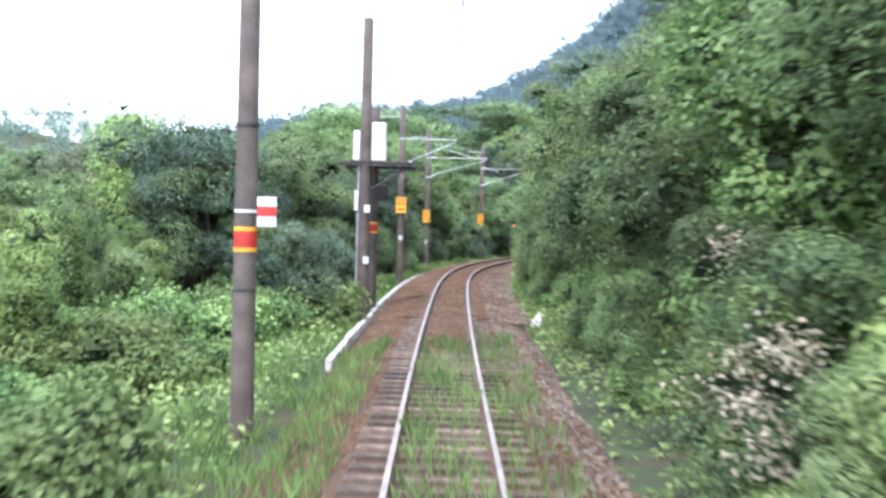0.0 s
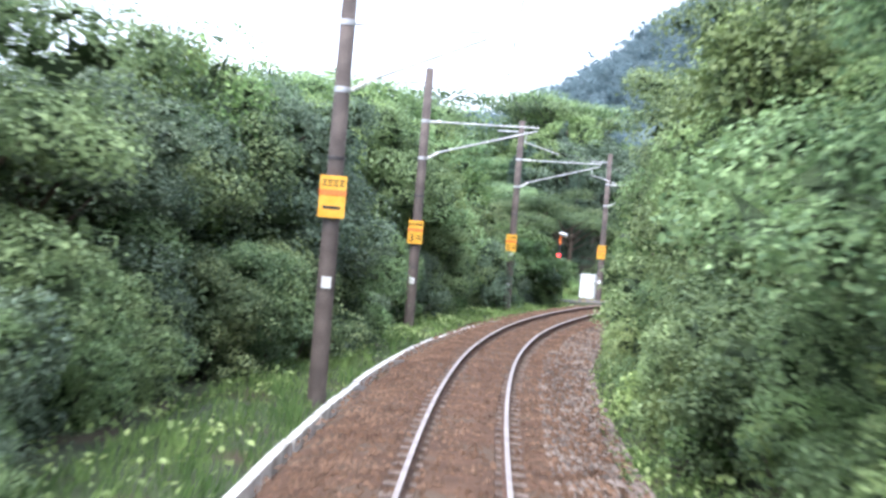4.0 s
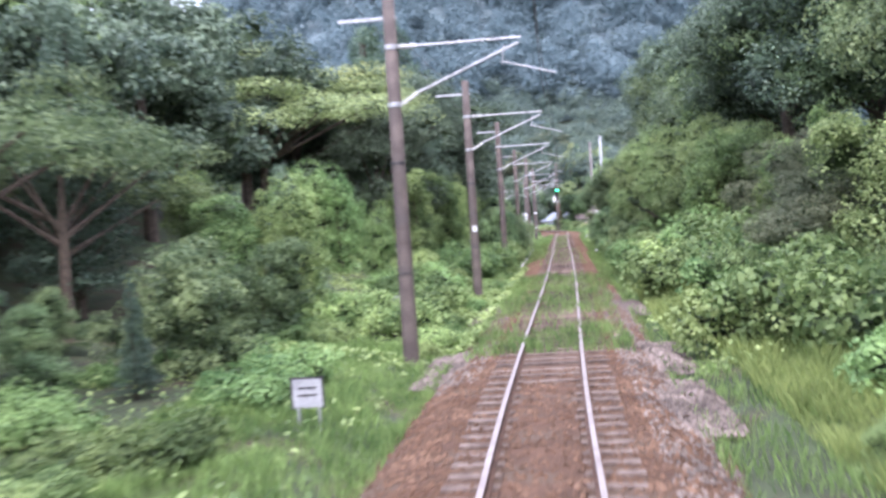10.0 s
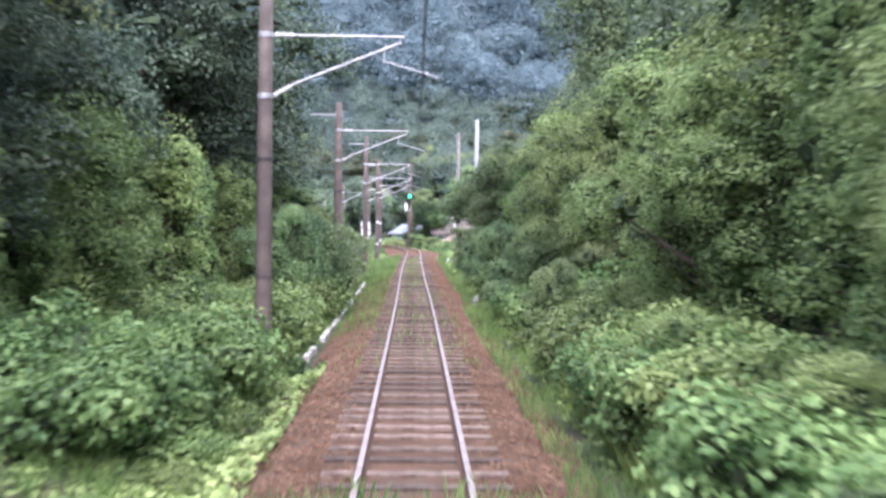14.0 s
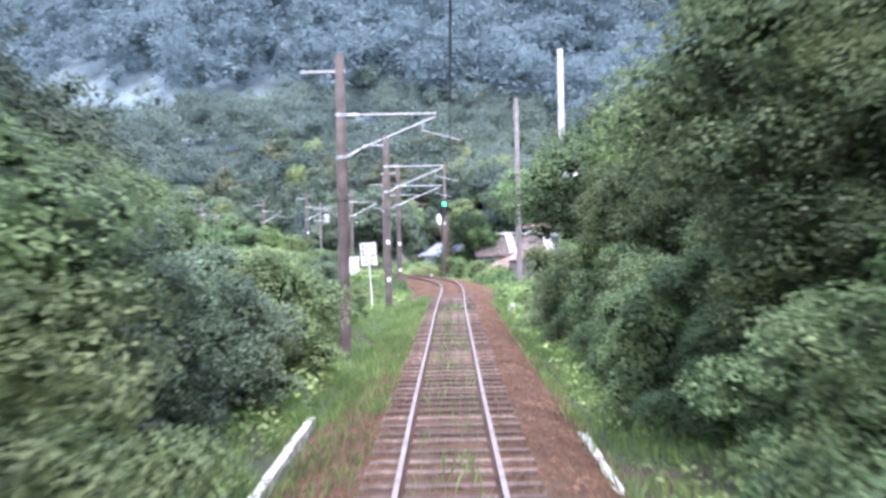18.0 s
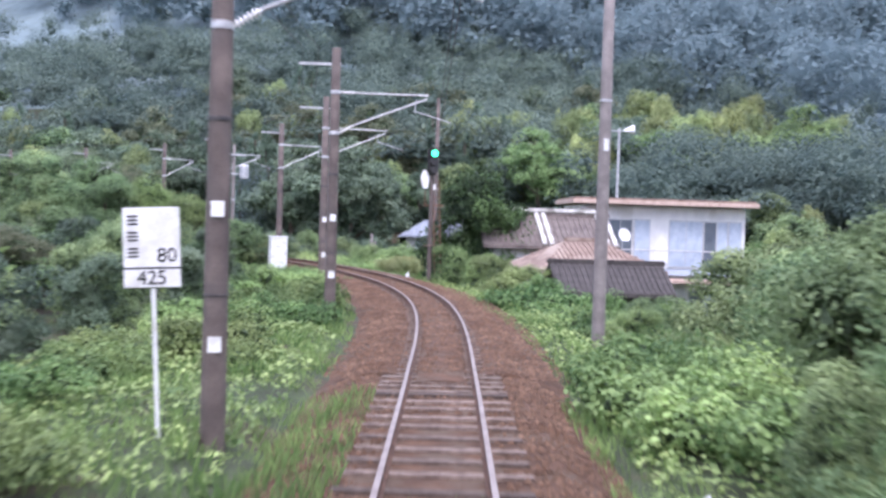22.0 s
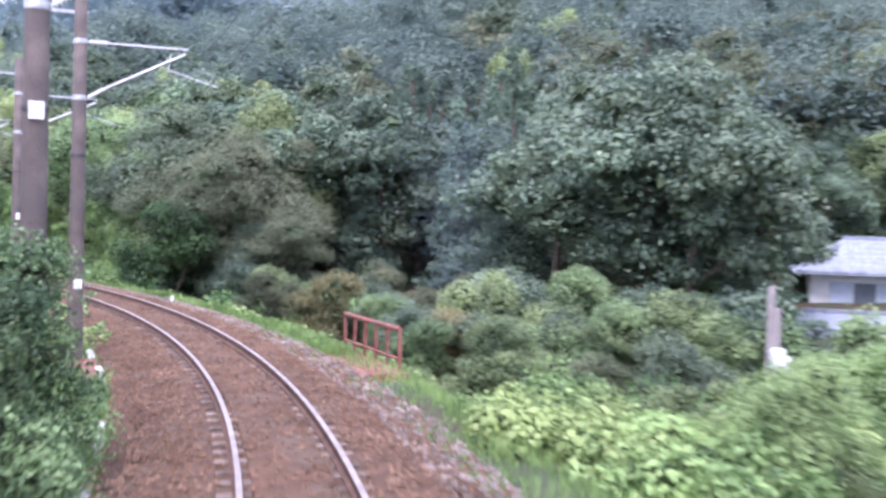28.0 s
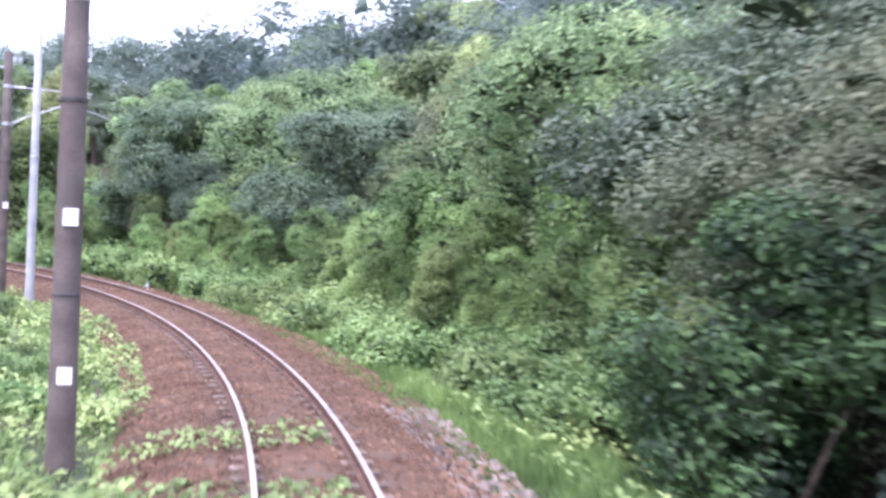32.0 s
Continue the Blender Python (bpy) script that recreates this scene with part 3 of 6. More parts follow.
def catenary_pole(s, u, tall=7.6, arm=True, top_arm=True, tag_z=(), material=POLECONC, name="catenary_pole", label="weathered brown-grey concrete overhead-line pole", reach=None):
    base = root(name, stand(s, u, -0.5), label, "pole", "poles along the track")
    part("shaft", pole_body(tall), material, base, smooth=True)
    band_strap(4.2, 0.148, DARKSTEEL, base)
    band_strap(2.0, 0.156, DARKSTEEL, base, "strap", 0.03)
    if arm:
        to = -u + 0.25 if reach is None else reach
        lo, hi = 5.4, 6.55
        part("lower_tube", rod((0.5, 0, lo + 0.22), (to - 0.55, 0, hi - 0.1), 0.028), STEEL, base)
        part("lower_insulator", insulator((0.14, 0, lo), (0.5, 0, lo + 0.22)), PORCELAIN, base)
        part("upper_tube", rod((0.55, 0, hi), (to, 0, hi), 0.024), STEEL, base)
        part("upper_insulator", insulator((0.14, 0, hi), (0.55, 0, hi)), PORCELAIN, base)
        part("steady_arm", rod((to - 0.9, 0, hi - 0.45), (to + 0.15, 0, hi - 0.75), 0.016), STEEL, base)
        part("drop_bracket", rod((to - 0.85, 0, hi - 0.12), (to - 0.9, 0, hi - 0.5), 0.014), STEEL, base)
        band_strap(lo - 0.05, 0.14, STEEL, base, "bracket_clamp", 0.1)
        band_strap(hi - 0.05, 0.135, STEEL, base, "bracket_clamp", 0.1)
    if top_arm:
        part("feeder_arm", box(1.2, 0.07, 0.07, (-0.45, 0, tall - 0.5), 0.008), STEEL, base)
        for x in (-0.95, -0.5):
            part("pin_insulator", turned([(0.02, tall - 0.43), (0.05, tall - 0.38), (0.03, tall - 0.33), (0.055, tall - 0.28), (0.025, tall - 0.2)], 12), PORCELAIN, base)
            base.children[-1].matrix_local = Matrix.Translation((x, 0, 0))
    for z in tag_z:
        part("number_tag", box(0.17, 0.012, 0.2, (0.03, -0.165, z), 0.003), WHITE, base, "small white plate")
    return base


POLES = [(15.0, -2.75, 8.2, False, ()), (50, -2.7, 8.0, True, (2.0,)), (64.9, -3.8, 8.2, True, (1.5,)), (77.7, -3.8, 8.2, True, (2.4, 1.1)), (91.2, -3.2, 8.2, True, (1.2,)), (107.8, -2.85, 7.6, True, ()),
         (124.3, -2.85, 7.8, True, (2.55,)), (142.5, -2.85, 7.8, True, ()), (163.9, -2.9, 7.6, True, ()), (188, -2.85, 8.2, True, ()), (208.6, -2.87, 8.0, True, (3.0, 1.3)), (226.3, -2.9, 7.8, True, (2.9, 1.3)),
         (239.8, -2.75, 7.8, True, (2.8, 1.4)), (252.2, -2.57, 7.6, True, (1.3,)), (263.8, -2.75, 7.8, True, (4.1,)), (274.6, -2.41, 7.6, True, (1.5,)), (286.7, -2.54, 7.6, True, (2.8, 1.0)), (297.5, -2.55, 7.6, True, (2.8, 1.0)), (322, -2.8, 7.6, True, (2.8,)), (342, -2.8, 7.6, True, ())]
for s, u, tall, arm, tags in POLES:
    catenary_pole(s, u, tall, arm, arm, tags)


def wires():
    """Contact, messenger and feeder wires, sagging from pole to pole."""
    ends = [(-30, -2.8)] + [(p[0], p[1]) for p in POLES]
    for name, z, du, sag, r in (("messenger_wire", 6.02, None, 0.16, 0.008), ("contact_wire", 5.2, None, 0.02, 0.008), ("feeder_wire", 7.3, -0.95, 0.25, 0.009), ("feeder_wire", 7.3, -0.5, 0.25, 0.009)):
        line = []
        for (a, ua), (b, ub) in zip(ends, ends[1:]):
            for i in range(7):
                t = i / 6
                s = a + (b - a) * t
                pa, pb = spot(a, 0.1 if du is None else ua + du), spot(b, 0.1 if du is None else ub + du)
                p = pa.lerp(pb, t)
                p.z = z - sag * 4 * t * (1 - t)
                line.append((*p, 1.0))
        cu = bpy.data.curves.new(name, "CURVE")
        cu.dimensions, cu.bevel_depth, cu.bevel_resolution = "3D", r, 1
        sp = cu.splines.new("POLY")
        sp.points.add(len(line) - 1)
        for q, w in zip(sp.points, line):
            q.co = w
        cu.materials.append(DARKSTEEL)
        tagged(new(name, cu), "thin dark overhead wire above the track", "wire", "overhead wires")


wires()


def striped_pole():
    """Bands and the small plate on the first pole."""
    base = [o for o in scene.objects if o.name.startswith("catenary_pole")][0]
    for z, h, m in ((2.52, 0.06, YELLOW), (2.58, 0.22, RED), (2.80, 0.06, YELLOW)):
        band_strap(z, 0.152, m, base, "painted_band", h)
    plate = part("marker_plate", box(0.26, 0.02, 0.40, (0.3, -0.12, 2.87), 0.004), WHITE, base, "white plate with a red middle bar")
    part("red_bar", box(0.26, 0.006, 0.13, (0.3, -0.134, 3.01)), RED, plate)
    band_strap(3.05, 0.15, WHITE, base, "strap", 0.04)


striped_pole()


def transformer_pair():
    base = root("transformer_poles", stand(33.6, -2.65, -0.5), "twin brown poles carrying a platform with grey transformer cabinets", "transformer", "poles along the track")
    part("shaft", pole_body(9.0, 0.19, 0.15), POLECONC, base, smooth=True)
    back = part("shaft", pole_body(6.5, 0.15, 0.12), POLECONC, base, smooth=True)
    back.matrix_local = Matrix.Translation((0.15, 1.7, 0))
    for y in (-0.12, 1.82):
        part("platform_beam", box(2.3, 0.09, 0.1, (0.35, y, 4.55), 0.01), DARKSTEEL, base)
    for i in range(8):
        part("platform_board", box(0.22, 2.1, 0.035, (-0.6 + i * 0.27, 0.85, 4.66), 0.005), TIMBER, base)
    for x in (-0.55, 1.3):
        part("brace", rod((x, 0.0, 4.55), (0.2, 0.0, 3.85), 0.035), DARKSTEEL, base)
    cab = part("cabinet", box(0.42, 0.45, 1.15, (0.4, 0.1, 4.72), 0.02), WHITE, base, "pale grey transformer cabinet")
    part("cabinet_door", box(0.18, 0.02, 0.8, (0.38, -0.14, 4.9), 0.01), PLASTER, cab)
    part("switch_box", box(0.2, 0.3, 0.9, (-0.27, 0.1, 4.72), 0.02), WHITE, base, "pale grey switch box")
    part("fuse_box", box(0.34, 0.3, 0.45, (0.42, 1.75, 3.55), 0.02), DARKSTEEL, base, "dark fuse box")
    part("conduit", rod((-0.19, -0.05, 0), (-0.19, -0.05, 4.6), 0.035), STEEL, base)
    part("conduit_box", box(0.12, 0.16, 0.6, (-0.24, -0.05, 3.2), 0.01), WHITE, base)
    for z, h, m in ((2.5, 0.06, YELLOW), (2.56, 0.24, RED), (2.80, 0.06, YELLOW)):
        b = turned([(0.14, z), (0.152, z + 0.004), (0.152, z + h - 0.004), (0.14, z + h)], 18)
        part("painted_band", b, m, base).matrix_local = Matrix.Translation((0.15, 1.7, 0))
    for z in (3.15, 1.6):
        part("number_tag", box(0.17, 0.012, 0.22, (0.1, -0.195, z), 0.003), WHITE, base, "small white plate")


transformer_pair()


def car_sign(s, u, number, z):
    """Orange-yellow board on a pole: an unreadable line, a red bar and the number of cars."""
    base = root("car_count_sign", stand(s, u + 0.02, z) @ Matrix.Translation((0, -0.2, 0)), "orange-yellow sign with red bar and black characters", "sign", "car count signs")
    board = part("board", box(0.46, 0.02, 0.72, (0, 0, 0), 0.006), YELLOW, base)
    part("red_bar", box(0.46, 0.006, 0.10, (0, -0.012, 0.38)), ORANGE, board)
    turn = Matrix.Rotation(radians(90), 4, "X")
    if number:
        lettering("区分通過", 0.105, Matrix.Translation((0, -0.014, 0.595)) @ turn, BLACK, board)
    else:
        for i in range(4):
            for dz, w in ((0.0, 0.075), (0.045, 0.05), (0.085, 0.08)):
                part("character_bar", box(w, 0.005, 0.022, (-0.15 + 0.1 * i, -0.012, 0.54 + dz)), BLACK, board)
        part("character_bar", box(0.3, 0.005, 0.05, (0, -0.012, 0.15)), BLACK, board)
        return
    lettering(number, 0.34, Matrix.Translation((-0.105, -0.014, 0.17)) @ turn, BLACK, board)
    lettering("両", 0.20, Matrix.Translation((0.12, -0.014, 0.17)) @ turn, BLACK, board)
    part("clamp", box(0.3, 0.12, 0.03, (0, 0.07, 0.62)), DARKSTEEL, base)
    part("clamp", box(0.3, 0.12, 0.03, (0, 0.07, 0.1)), DARKSTEEL, base)


for s, u, n, z in ((50, -2.7, "", 2.7), (64.9, -3.8, "3", 2.24), (77.7, -3.8, "5", 2.14), (91.2, -3.2, "7", 2.04)):
    car_sign(s, u, n, z)


# ---- small white distance posts ----
def distance_post(s, u, digit, turn=0.0, tall=0.52):
    z = float(ground_height(*[[c] for c in spot(s, u).xy])[0])
    base = root("distance_post", stand(s, u, z, turn) @ Matrix.Rotation(radians(6), 4, "Y"), "small white triangular distance post with a black numeral", "post", "distance posts")
    bm = bmesh.new()
    pts = [(-0.13, 0), (0.13, 0), (0.13, 0.30), (0.06, tall), (-0.13, 0.2)]
    f = [bm.verts.new((x, -0.05, z0)) for x, z0 in pts]
    b = [bm.verts.new((x, 0.05, z0)) for x, z0 in pts]
    bm.faces.new(f)
    bm.faces.new(b[::-1])
    for i in range(5):
        j = (i + 1) % 5
        bm.faces.new((f[i], b[i], b[j], f[j]))
    part("stone", bm, WHITE, base)
    if digit:
        lettering(digit, 0.2, Matrix.Translation((0, -0.054, 0.17)) @ Matrix.Rotation(radians(90), 4, "X"), BLACK, base)


for s, u, d in ((31.8, 2.5, "2"), (80.1, 2.25, "1"), (122.6, 3.2, ""), (163.6, 2.33, "9"), (205.3, 2.55, "8"), (247.6, 2.7, ""), (287.5, 2.4, "5"), (324.1, 2.44, "")):
    distance_post(s, u, d)


# ---- level crossing ----
def level_crossing():
    for s0, s1, u0, u1 in ((85.6, 87.9, -4.4, -1.06), (85.5, 88.1, 1.06, 10)):
        for name, lift, wide, material, label, word in (("road", 0.0, 0.0, ASPHALT, "narrow grey asphalt road over the level crossing", "road"), ("road_verge", -0.03, 1.3, SOIL, "weedy earth bank that carries the crossing road", "verge")):
            bm = bmesh.new()
            us = np.linspace(u0, u1, 12)
            top = [[bm.verts.new(spot(s, u, -0.07 + lift - 0.05 * max(0, abs(u) - 2.2))) for u in us] for s in (s0 - wide * 0.12, s1 + wide * 0.12)]
            low = [[bm.verts.new(spot(s, u, -0.2 + lift - 0.45 * (wide > 0) - 0.05 * max(0, abs(u) - 2.2))) for u in us] for s in (s0 - wide, s1 + wide)]
            for i in range(len(us) - 1):
                bm.faces.new((top[0][i], top[0][i + 1], top[1][i + 1], top[1][i]))
                bm.faces.new((low[0][i], low[0][i + 1], top[0][i + 1], top[0][i]))
                bm.faces.new((top[1][i], top[1][i + 1], low[1][i + 1], low[1][i]))
            for i in (0, -1):
                bm.faces.new((top[0][i], top[1][i], low[1][i], low[0][i]))
            tagged(new(name, finish(name, bm, material)), label, word, kind="structure")
    for u0, u1 in ((-3.0, -2.35), (-2.1, -1.5)):
        line = part("edge_line", sweep([(u0, -0.068), (u0, -0.058), (u1, -0.058), (u1, -0.068)], 85.75, 85.9, 0.15), WORNYELLOW, None)
        tagged(line, "worn yellow edge line painted on the crossing road", "road marking", kind="structure")
    deck = root("crossing_deck", Matrix(), "worn pale concrete slabs between the rails of a level crossing", "crossing deck", kind="structure")
    for i in range(4):
        s = 85.7 + 0.86 * i
        for u0, u1 in ((-0.43, -0.01), (0.01, 0.43), (-1.03, -0.62), (0.62, 1.03)):
            m = leaning(s, (u0 + u1) / 2, -0.2)
            slab = part("slab", box(u1 - u0, 0.83, 0.185, (0, 0, 0), 0.012), DECK, deck)
            slab.matrix_local = m
    for s, u, t in ((88.6, 1.95, 4), (85.1, 2.0, -3), (88.3, -2.0, 3), (88.25, -2.95, 3)):
        low = u < 0
        block = root("kerb_block", stand(s, u, -0.16 if low else -0.09, t), "low worn concrete kerb with traces of yellow paint" if low else "concrete kerb block with worn yellow and black stripes", "kerb block", "kerb blocks at the crossing")
        tall = 0.13 if low else 0.19
        part("block", box(0.95, 0.2, tall, (0, 0, 0), 0.03), DECK if low else WORNYELLOW, block)
        for x in (-0.2, 0.25) if low else (-0.3, 0.05, 0.36):
            bm = box(0.15, 0.206, tall + 0.006, (0, 0, -0.002), 0.028)
            for v in bm.verts:
                v.co.x += (v.co.z - 0.1) * 0.5 + x
            part("stripe", bm, WORNYELLOW if low else BLACK, block)


level_crossing()


def crossing_light(s, u):
    base = root("crossing_signal", stand(s, u, -0.5), "orange and black crossing post with lit red lamp", "crossing signal")
    for i in range(8):
        part("mast_band", turned([(0.055, 0.45 * i), (0.055, 0.45 * i + 0.45)], 14), ORANGE if i % 2 else BLACK, base)
    for y, mat in ((-0.16, REDLAMP), (0.16, BLACK)):
        d = 1 if y > 0 else -1
        hood = part("lamp_housing", rod((0, y * 0.3, 2.55), (0, y, 2.55), 0.12, 0.15, 18), BLACK, base)
        part("lens", rod((0, y, 2.55), (0, y + d * 0.02, 2.55), 0.11, 0.105, 18), mat, hood, "glowing red lens" if y < 0 else "dark lens")
    part("floodlight", rod((-0.05, -0.1, 3.72), (0.4, -0.16, 3.62), 0.07, 0.11, 16), STEEL, base, "grey floodlight")
    part("warning_bar", box(0.7, 0.03, 0.05, (0, 0, 2.5)), BLACK, base)


crossing_light(88.6, -4.75)


def cabinet(s, u, z, w, d, h, text_rows, label):
    base = root("equipment_cabinet", stand(s, u, z), label, "cabinet", "equipment cabinets")
    body = part("body", box(w, d, h, (0, 0, 0.12), 0.015), WHITE, base)
    part("plinth", box(w + 0.1, d + 0.1, 0.14, (0, 0, -0.02), 0.01), CONCRETE, base)
    part("lid", box(w + 0.06, d + 0.06, 0.07, (0, 0, h + 0.12), 0.015), WHITE, base)
    door = part("door", box(w * 0.9, 0.02, h * 0.86, (0, -d / 2 - 0.008, 0.2), 0.006), WHITE, base)
    part("handle", box(0.03, 0.03, 0.14, (w * 0.36, -d / 2 - 0.03, h * 0.55)), DARKSTEEL, door)
    g = random.Random(3)
    for i in range(text_rows):
        n = w * g.uniform(0.35, 0.6)
        part("text_bar", box(n, 0.004, 0.022, (0, -d / 2 - 0.02, h * (0.8 - 0.075 * i))), DARKSTEEL, door)
    return base


cabinet(92.3, -4.1, -0.5, 0.85, 0.55, 1.45, 7, "white trackside equipment cabinet with rows of grey writing")
cabinet(250.4, -3.0, -0.35, 0.8, 0.6, 1.65, 1, "white trackside signal cabinet with small grey lettering")


def small_sign(s, u, z, w, h, label, bars=2, frame_mat=DARKSTEEL, legs=2, face=GREYPOLE):
    base = root("notice_board", stand(s, u, -0.6), label, "sign", "small notices beside the track")
    part("panel", box(w, 0.02, h, (0, 0, z), 0.004), face, base)
    part("frame_top", box(w + 0.05, 0.03, 0.025, (0, 0, z + h)), frame_mat, base)
    for x in (-w / 2, w / 2):
        part("frame_side", box(0.025, 0.03, h + 0.04, (x, 0, z - 0.02)), frame_mat, base)
    for x in ((-w / 3, w / 3) if legs == 2 else (0,)):
        part("leg", rod((x, 0.02, -0.2), (x, 0.02, z + h * 0.5), 0.02), STEEL, base)
    for i in range(bars):
        part("text_bar", box(w * 0.6, 0.004, 0.03, (0, -0.013, z + h * (0.65 - 0.25 * i))), DARKSTEEL, base)


small_sign(101.4, -3.45, 0.55, 0.46, 0.42, "small pale notice board in a dark frame")
small_sign(116.2, -4.35, 0.6, 0.4, 0.5, "small pale notice board in low weeds")


def speed_board(s, u):
    base = root("gradient_board", stand(s, u, -0.5) @ Matrix.Rotation(radians(-3), 4, "Y"), "white board with black writing on a slim white post", "sign")
    part("post", rod((0, 0, -0.2), (0, 0, 2.9), 0.03), WHITE, base)
    upper = part("panel", box(0.74, 0.02, 0.78, (0, -0.03, 2.32), 0.005), WHITE, base)
    lower = part("panel", box(0.74, 0.02, 0.24, (0, -0.034, 2.06), 0.005), WHITE, base)
    part("border", box(0.74, 0.004, 0.02, (0, -0.046, 2.30)), BLACK, base)
    for i in range(3):
        for j in range(3):
            part("character_bar", box(0.13, 0.004, 0.028, (-0.24, -0.044, 2.45 + 0.21 * i + 0.05 * j)), DARKSTEEL, upper)
    t = Matrix.Rotation(radians(90), 4, "X")
    lettering("80", 0.26, Matrix.Translation((0.2, -0.048, 2.47)) @ t, BLACK, upper)
    lettering("425", 0.26, Matrix.Translation((0, -0.05, 2.18)) @ t, BLACK, lower)


speed_board(209.0, -3.66)


def rusty_sign(s, u):
    base = root("rusty_post_sign", stand(s, u, -0.5), "narrow rust-red plate on a post beside the crossing", "sign")
    part("post", rod((0, 0, 0), (0, 0, 1.9), 0.03), RUSTSTEEL, base)
    part("plate", box(0.16, 0.02, 0.62, (0, -0.03, 1.25), 0.004), REDRUST, base)


rusty_sign(91.4, 3.5)


# ---- colour light signal ----
def colour_signal(s, u):
    base = root("railway_signal", stand(s, u, -0.8), "railway colour-light signal on a rusty mast with ladder, showing green", "signal")
    part("mast", pole_body(6.6, 0.11, 0.085), POLECONC, base, smooth=True)
    head = part("signal_head", box(0.52, 0.24, 1.25, (0, -0.12, 5.4), 0.11), BLACK, base, "black oval signal head")
    for z, m in ((6.38, GREENLAMP), (6.0, BLACK), (5.62, BLACK)):
        part("hood", rod((0, -0.22, z), (0, -0.36, z), 0.17, 0.16, 16), BLACK, head)
        part("lens", rod((0, -0.33, z), (0, -0.37, z), 0.145, 0.145, 16), m, head, "glowing green lens" if m is GREENLAMP else "dark lens")
    part("backboard", turned([(0.24, 0), (0.26, 0.01), (0.24, 0.03)], 18, m=Matrix.Translation((-0.32, 0.02, 5.2)) @ Matrix.Rotation(radians(90), 4, "X") @ Matrix.Diagonal((0.8, 1.6, 1, 1))), WHITE, base, "white rounded back plate")
    part("phone_box", box(0.22, 0.2, 0.5, (-0.3, 0, 4.75), 0.03), WHITE, base)
    part("number_plate", box(0.1, 0.02, 0.26, (0.1, -0.14, 4.7), 0.004), WHITE, base)
    for x in (0.32, 0.62):
        part("ladder_rail", rod((x, 0.05, 0.0), (x - 0.25, 0.05, 5.2), 0.025), RUSTSTEEL, base)
    for i in range(14):
        z = 0.3 + 0.34 * i
        x = 0.32 - 0.25 * z / 5.2
        part("rung", rod((x, 0.05, z), (x + 0.3, 0.05, z), 0.015), RUSTSTEEL, base)
    part("step_board", box(0.75, 0.3, 0.04, (0.1, 0, 2.1), 0.005), TIMBER, base)
    part("cross_rail", box(0.9, 0.05, 0.05, (0.15, 0, 3.95)), RUSTSTEEL, base)
    part("guard_rod", rod((-0.3, 0, 3.95), (-0.3, 0, 5.1), 0.02), RUSTSTEEL, base)


colour_signal(245.6, 3.2)


# ---- other poles ----
def plain_pole(x, y, tall, material, label, r=0.15, lean=0.0, name="utility_pole", z=None):
    z = ground_z(x, y) if z is None else z
    base = root(name, Matrix.Translation((x, y, z)) @ Matrix.Rotation(radians(lean), 4, "Y"), label, "pole", "utility poles")
    part("shaft", pole_body(tall, r, r * 0.75), material, base, smooth=True)
    band_strap(tall * 0.55, r * 0.9, STEEL, base)
    return base


p = spot(222.3, 4.05)
k = plain_pole(p.x, p.y, 11.5, MIDPOLE, "brown-grey concrete utility pole beside the bank", 0.17)
part("number_tag", box(0.14, 0.012, 0.3, (-0.05, -0.165, 5.1), 0.003), WHITE, k)
p = spot(201.6, 4.5)
plain_pole(p.x, p.y, 10.5, GREYPOLE, "grey concrete pole overgrown by vines", 0.16)
p = spot(319, -2.5)
plain_pole(p.x, p.y, 8.0, GREYPOLE, "pale grey steel pole beside the track", 0.13)
plain_pole(83.1, 251.5, 13.5, POLECONC, "brown utility pole with guy wires behind the trees", 0.16)


def tank_pole(x, y):
    b = plain_pole(x, y, 6.6, MIDPOLE, "slim brown-grey pole with transformer tank and crossarms", 0.1)
    part("tank", turned([(0.2, 4.8), (0.24, 4.85), (0.24, 5.45), (0.18, 5.55)], 16), STEEL, b)
    for z in (5.0, 6.0):
        part("crossarm", box(1.3, 0.08, 0.08, (0, -0.1, z), 0.01), STEEL, b)
        for x2 in (-0.55, 0.55):
            part("pin_insulator", turned([(0.02, z + 0.08), (0.05, z + 0.12), (0.03, z + 0.2)], 10), PORCELAIN, b)
            b.children[-1].matrix_local = Matrix.Translation((x2, -0.1, 0))


tank_pole(67.3, 242.6)


# ---- footbridge railings over the culvert ----
def railing(s0, s1, u0, u1, z, label):
    a, b = spot(s0, u0, z), spot(s1, u1, z)
    d = b - a
    n = 6
    base = root("bridge_railing", Matrix.Translation(a), label, "railing", "railings over the culvert")
    for i in range(n):
        p = d * (i / (n - 1))
        post = box(0.07, 0.07, 1.1, (p.x, p.y, 0), 0.006)
        part("post", post, REDRUST, base)
    part("top_rail", rod((0, 0, 1.1), (d.x, d.y, 1.1), 0.05), REDRUST, base)
    part("middle_rail", rod((0, 0, 0.5), (d.x, d.y, 0.5), 0.03), REDRUST, base)
    part("kick_plate", rod((0, 0, 0.12), (d.x, d.y, 0.12), 0.05), REDRUST, base)


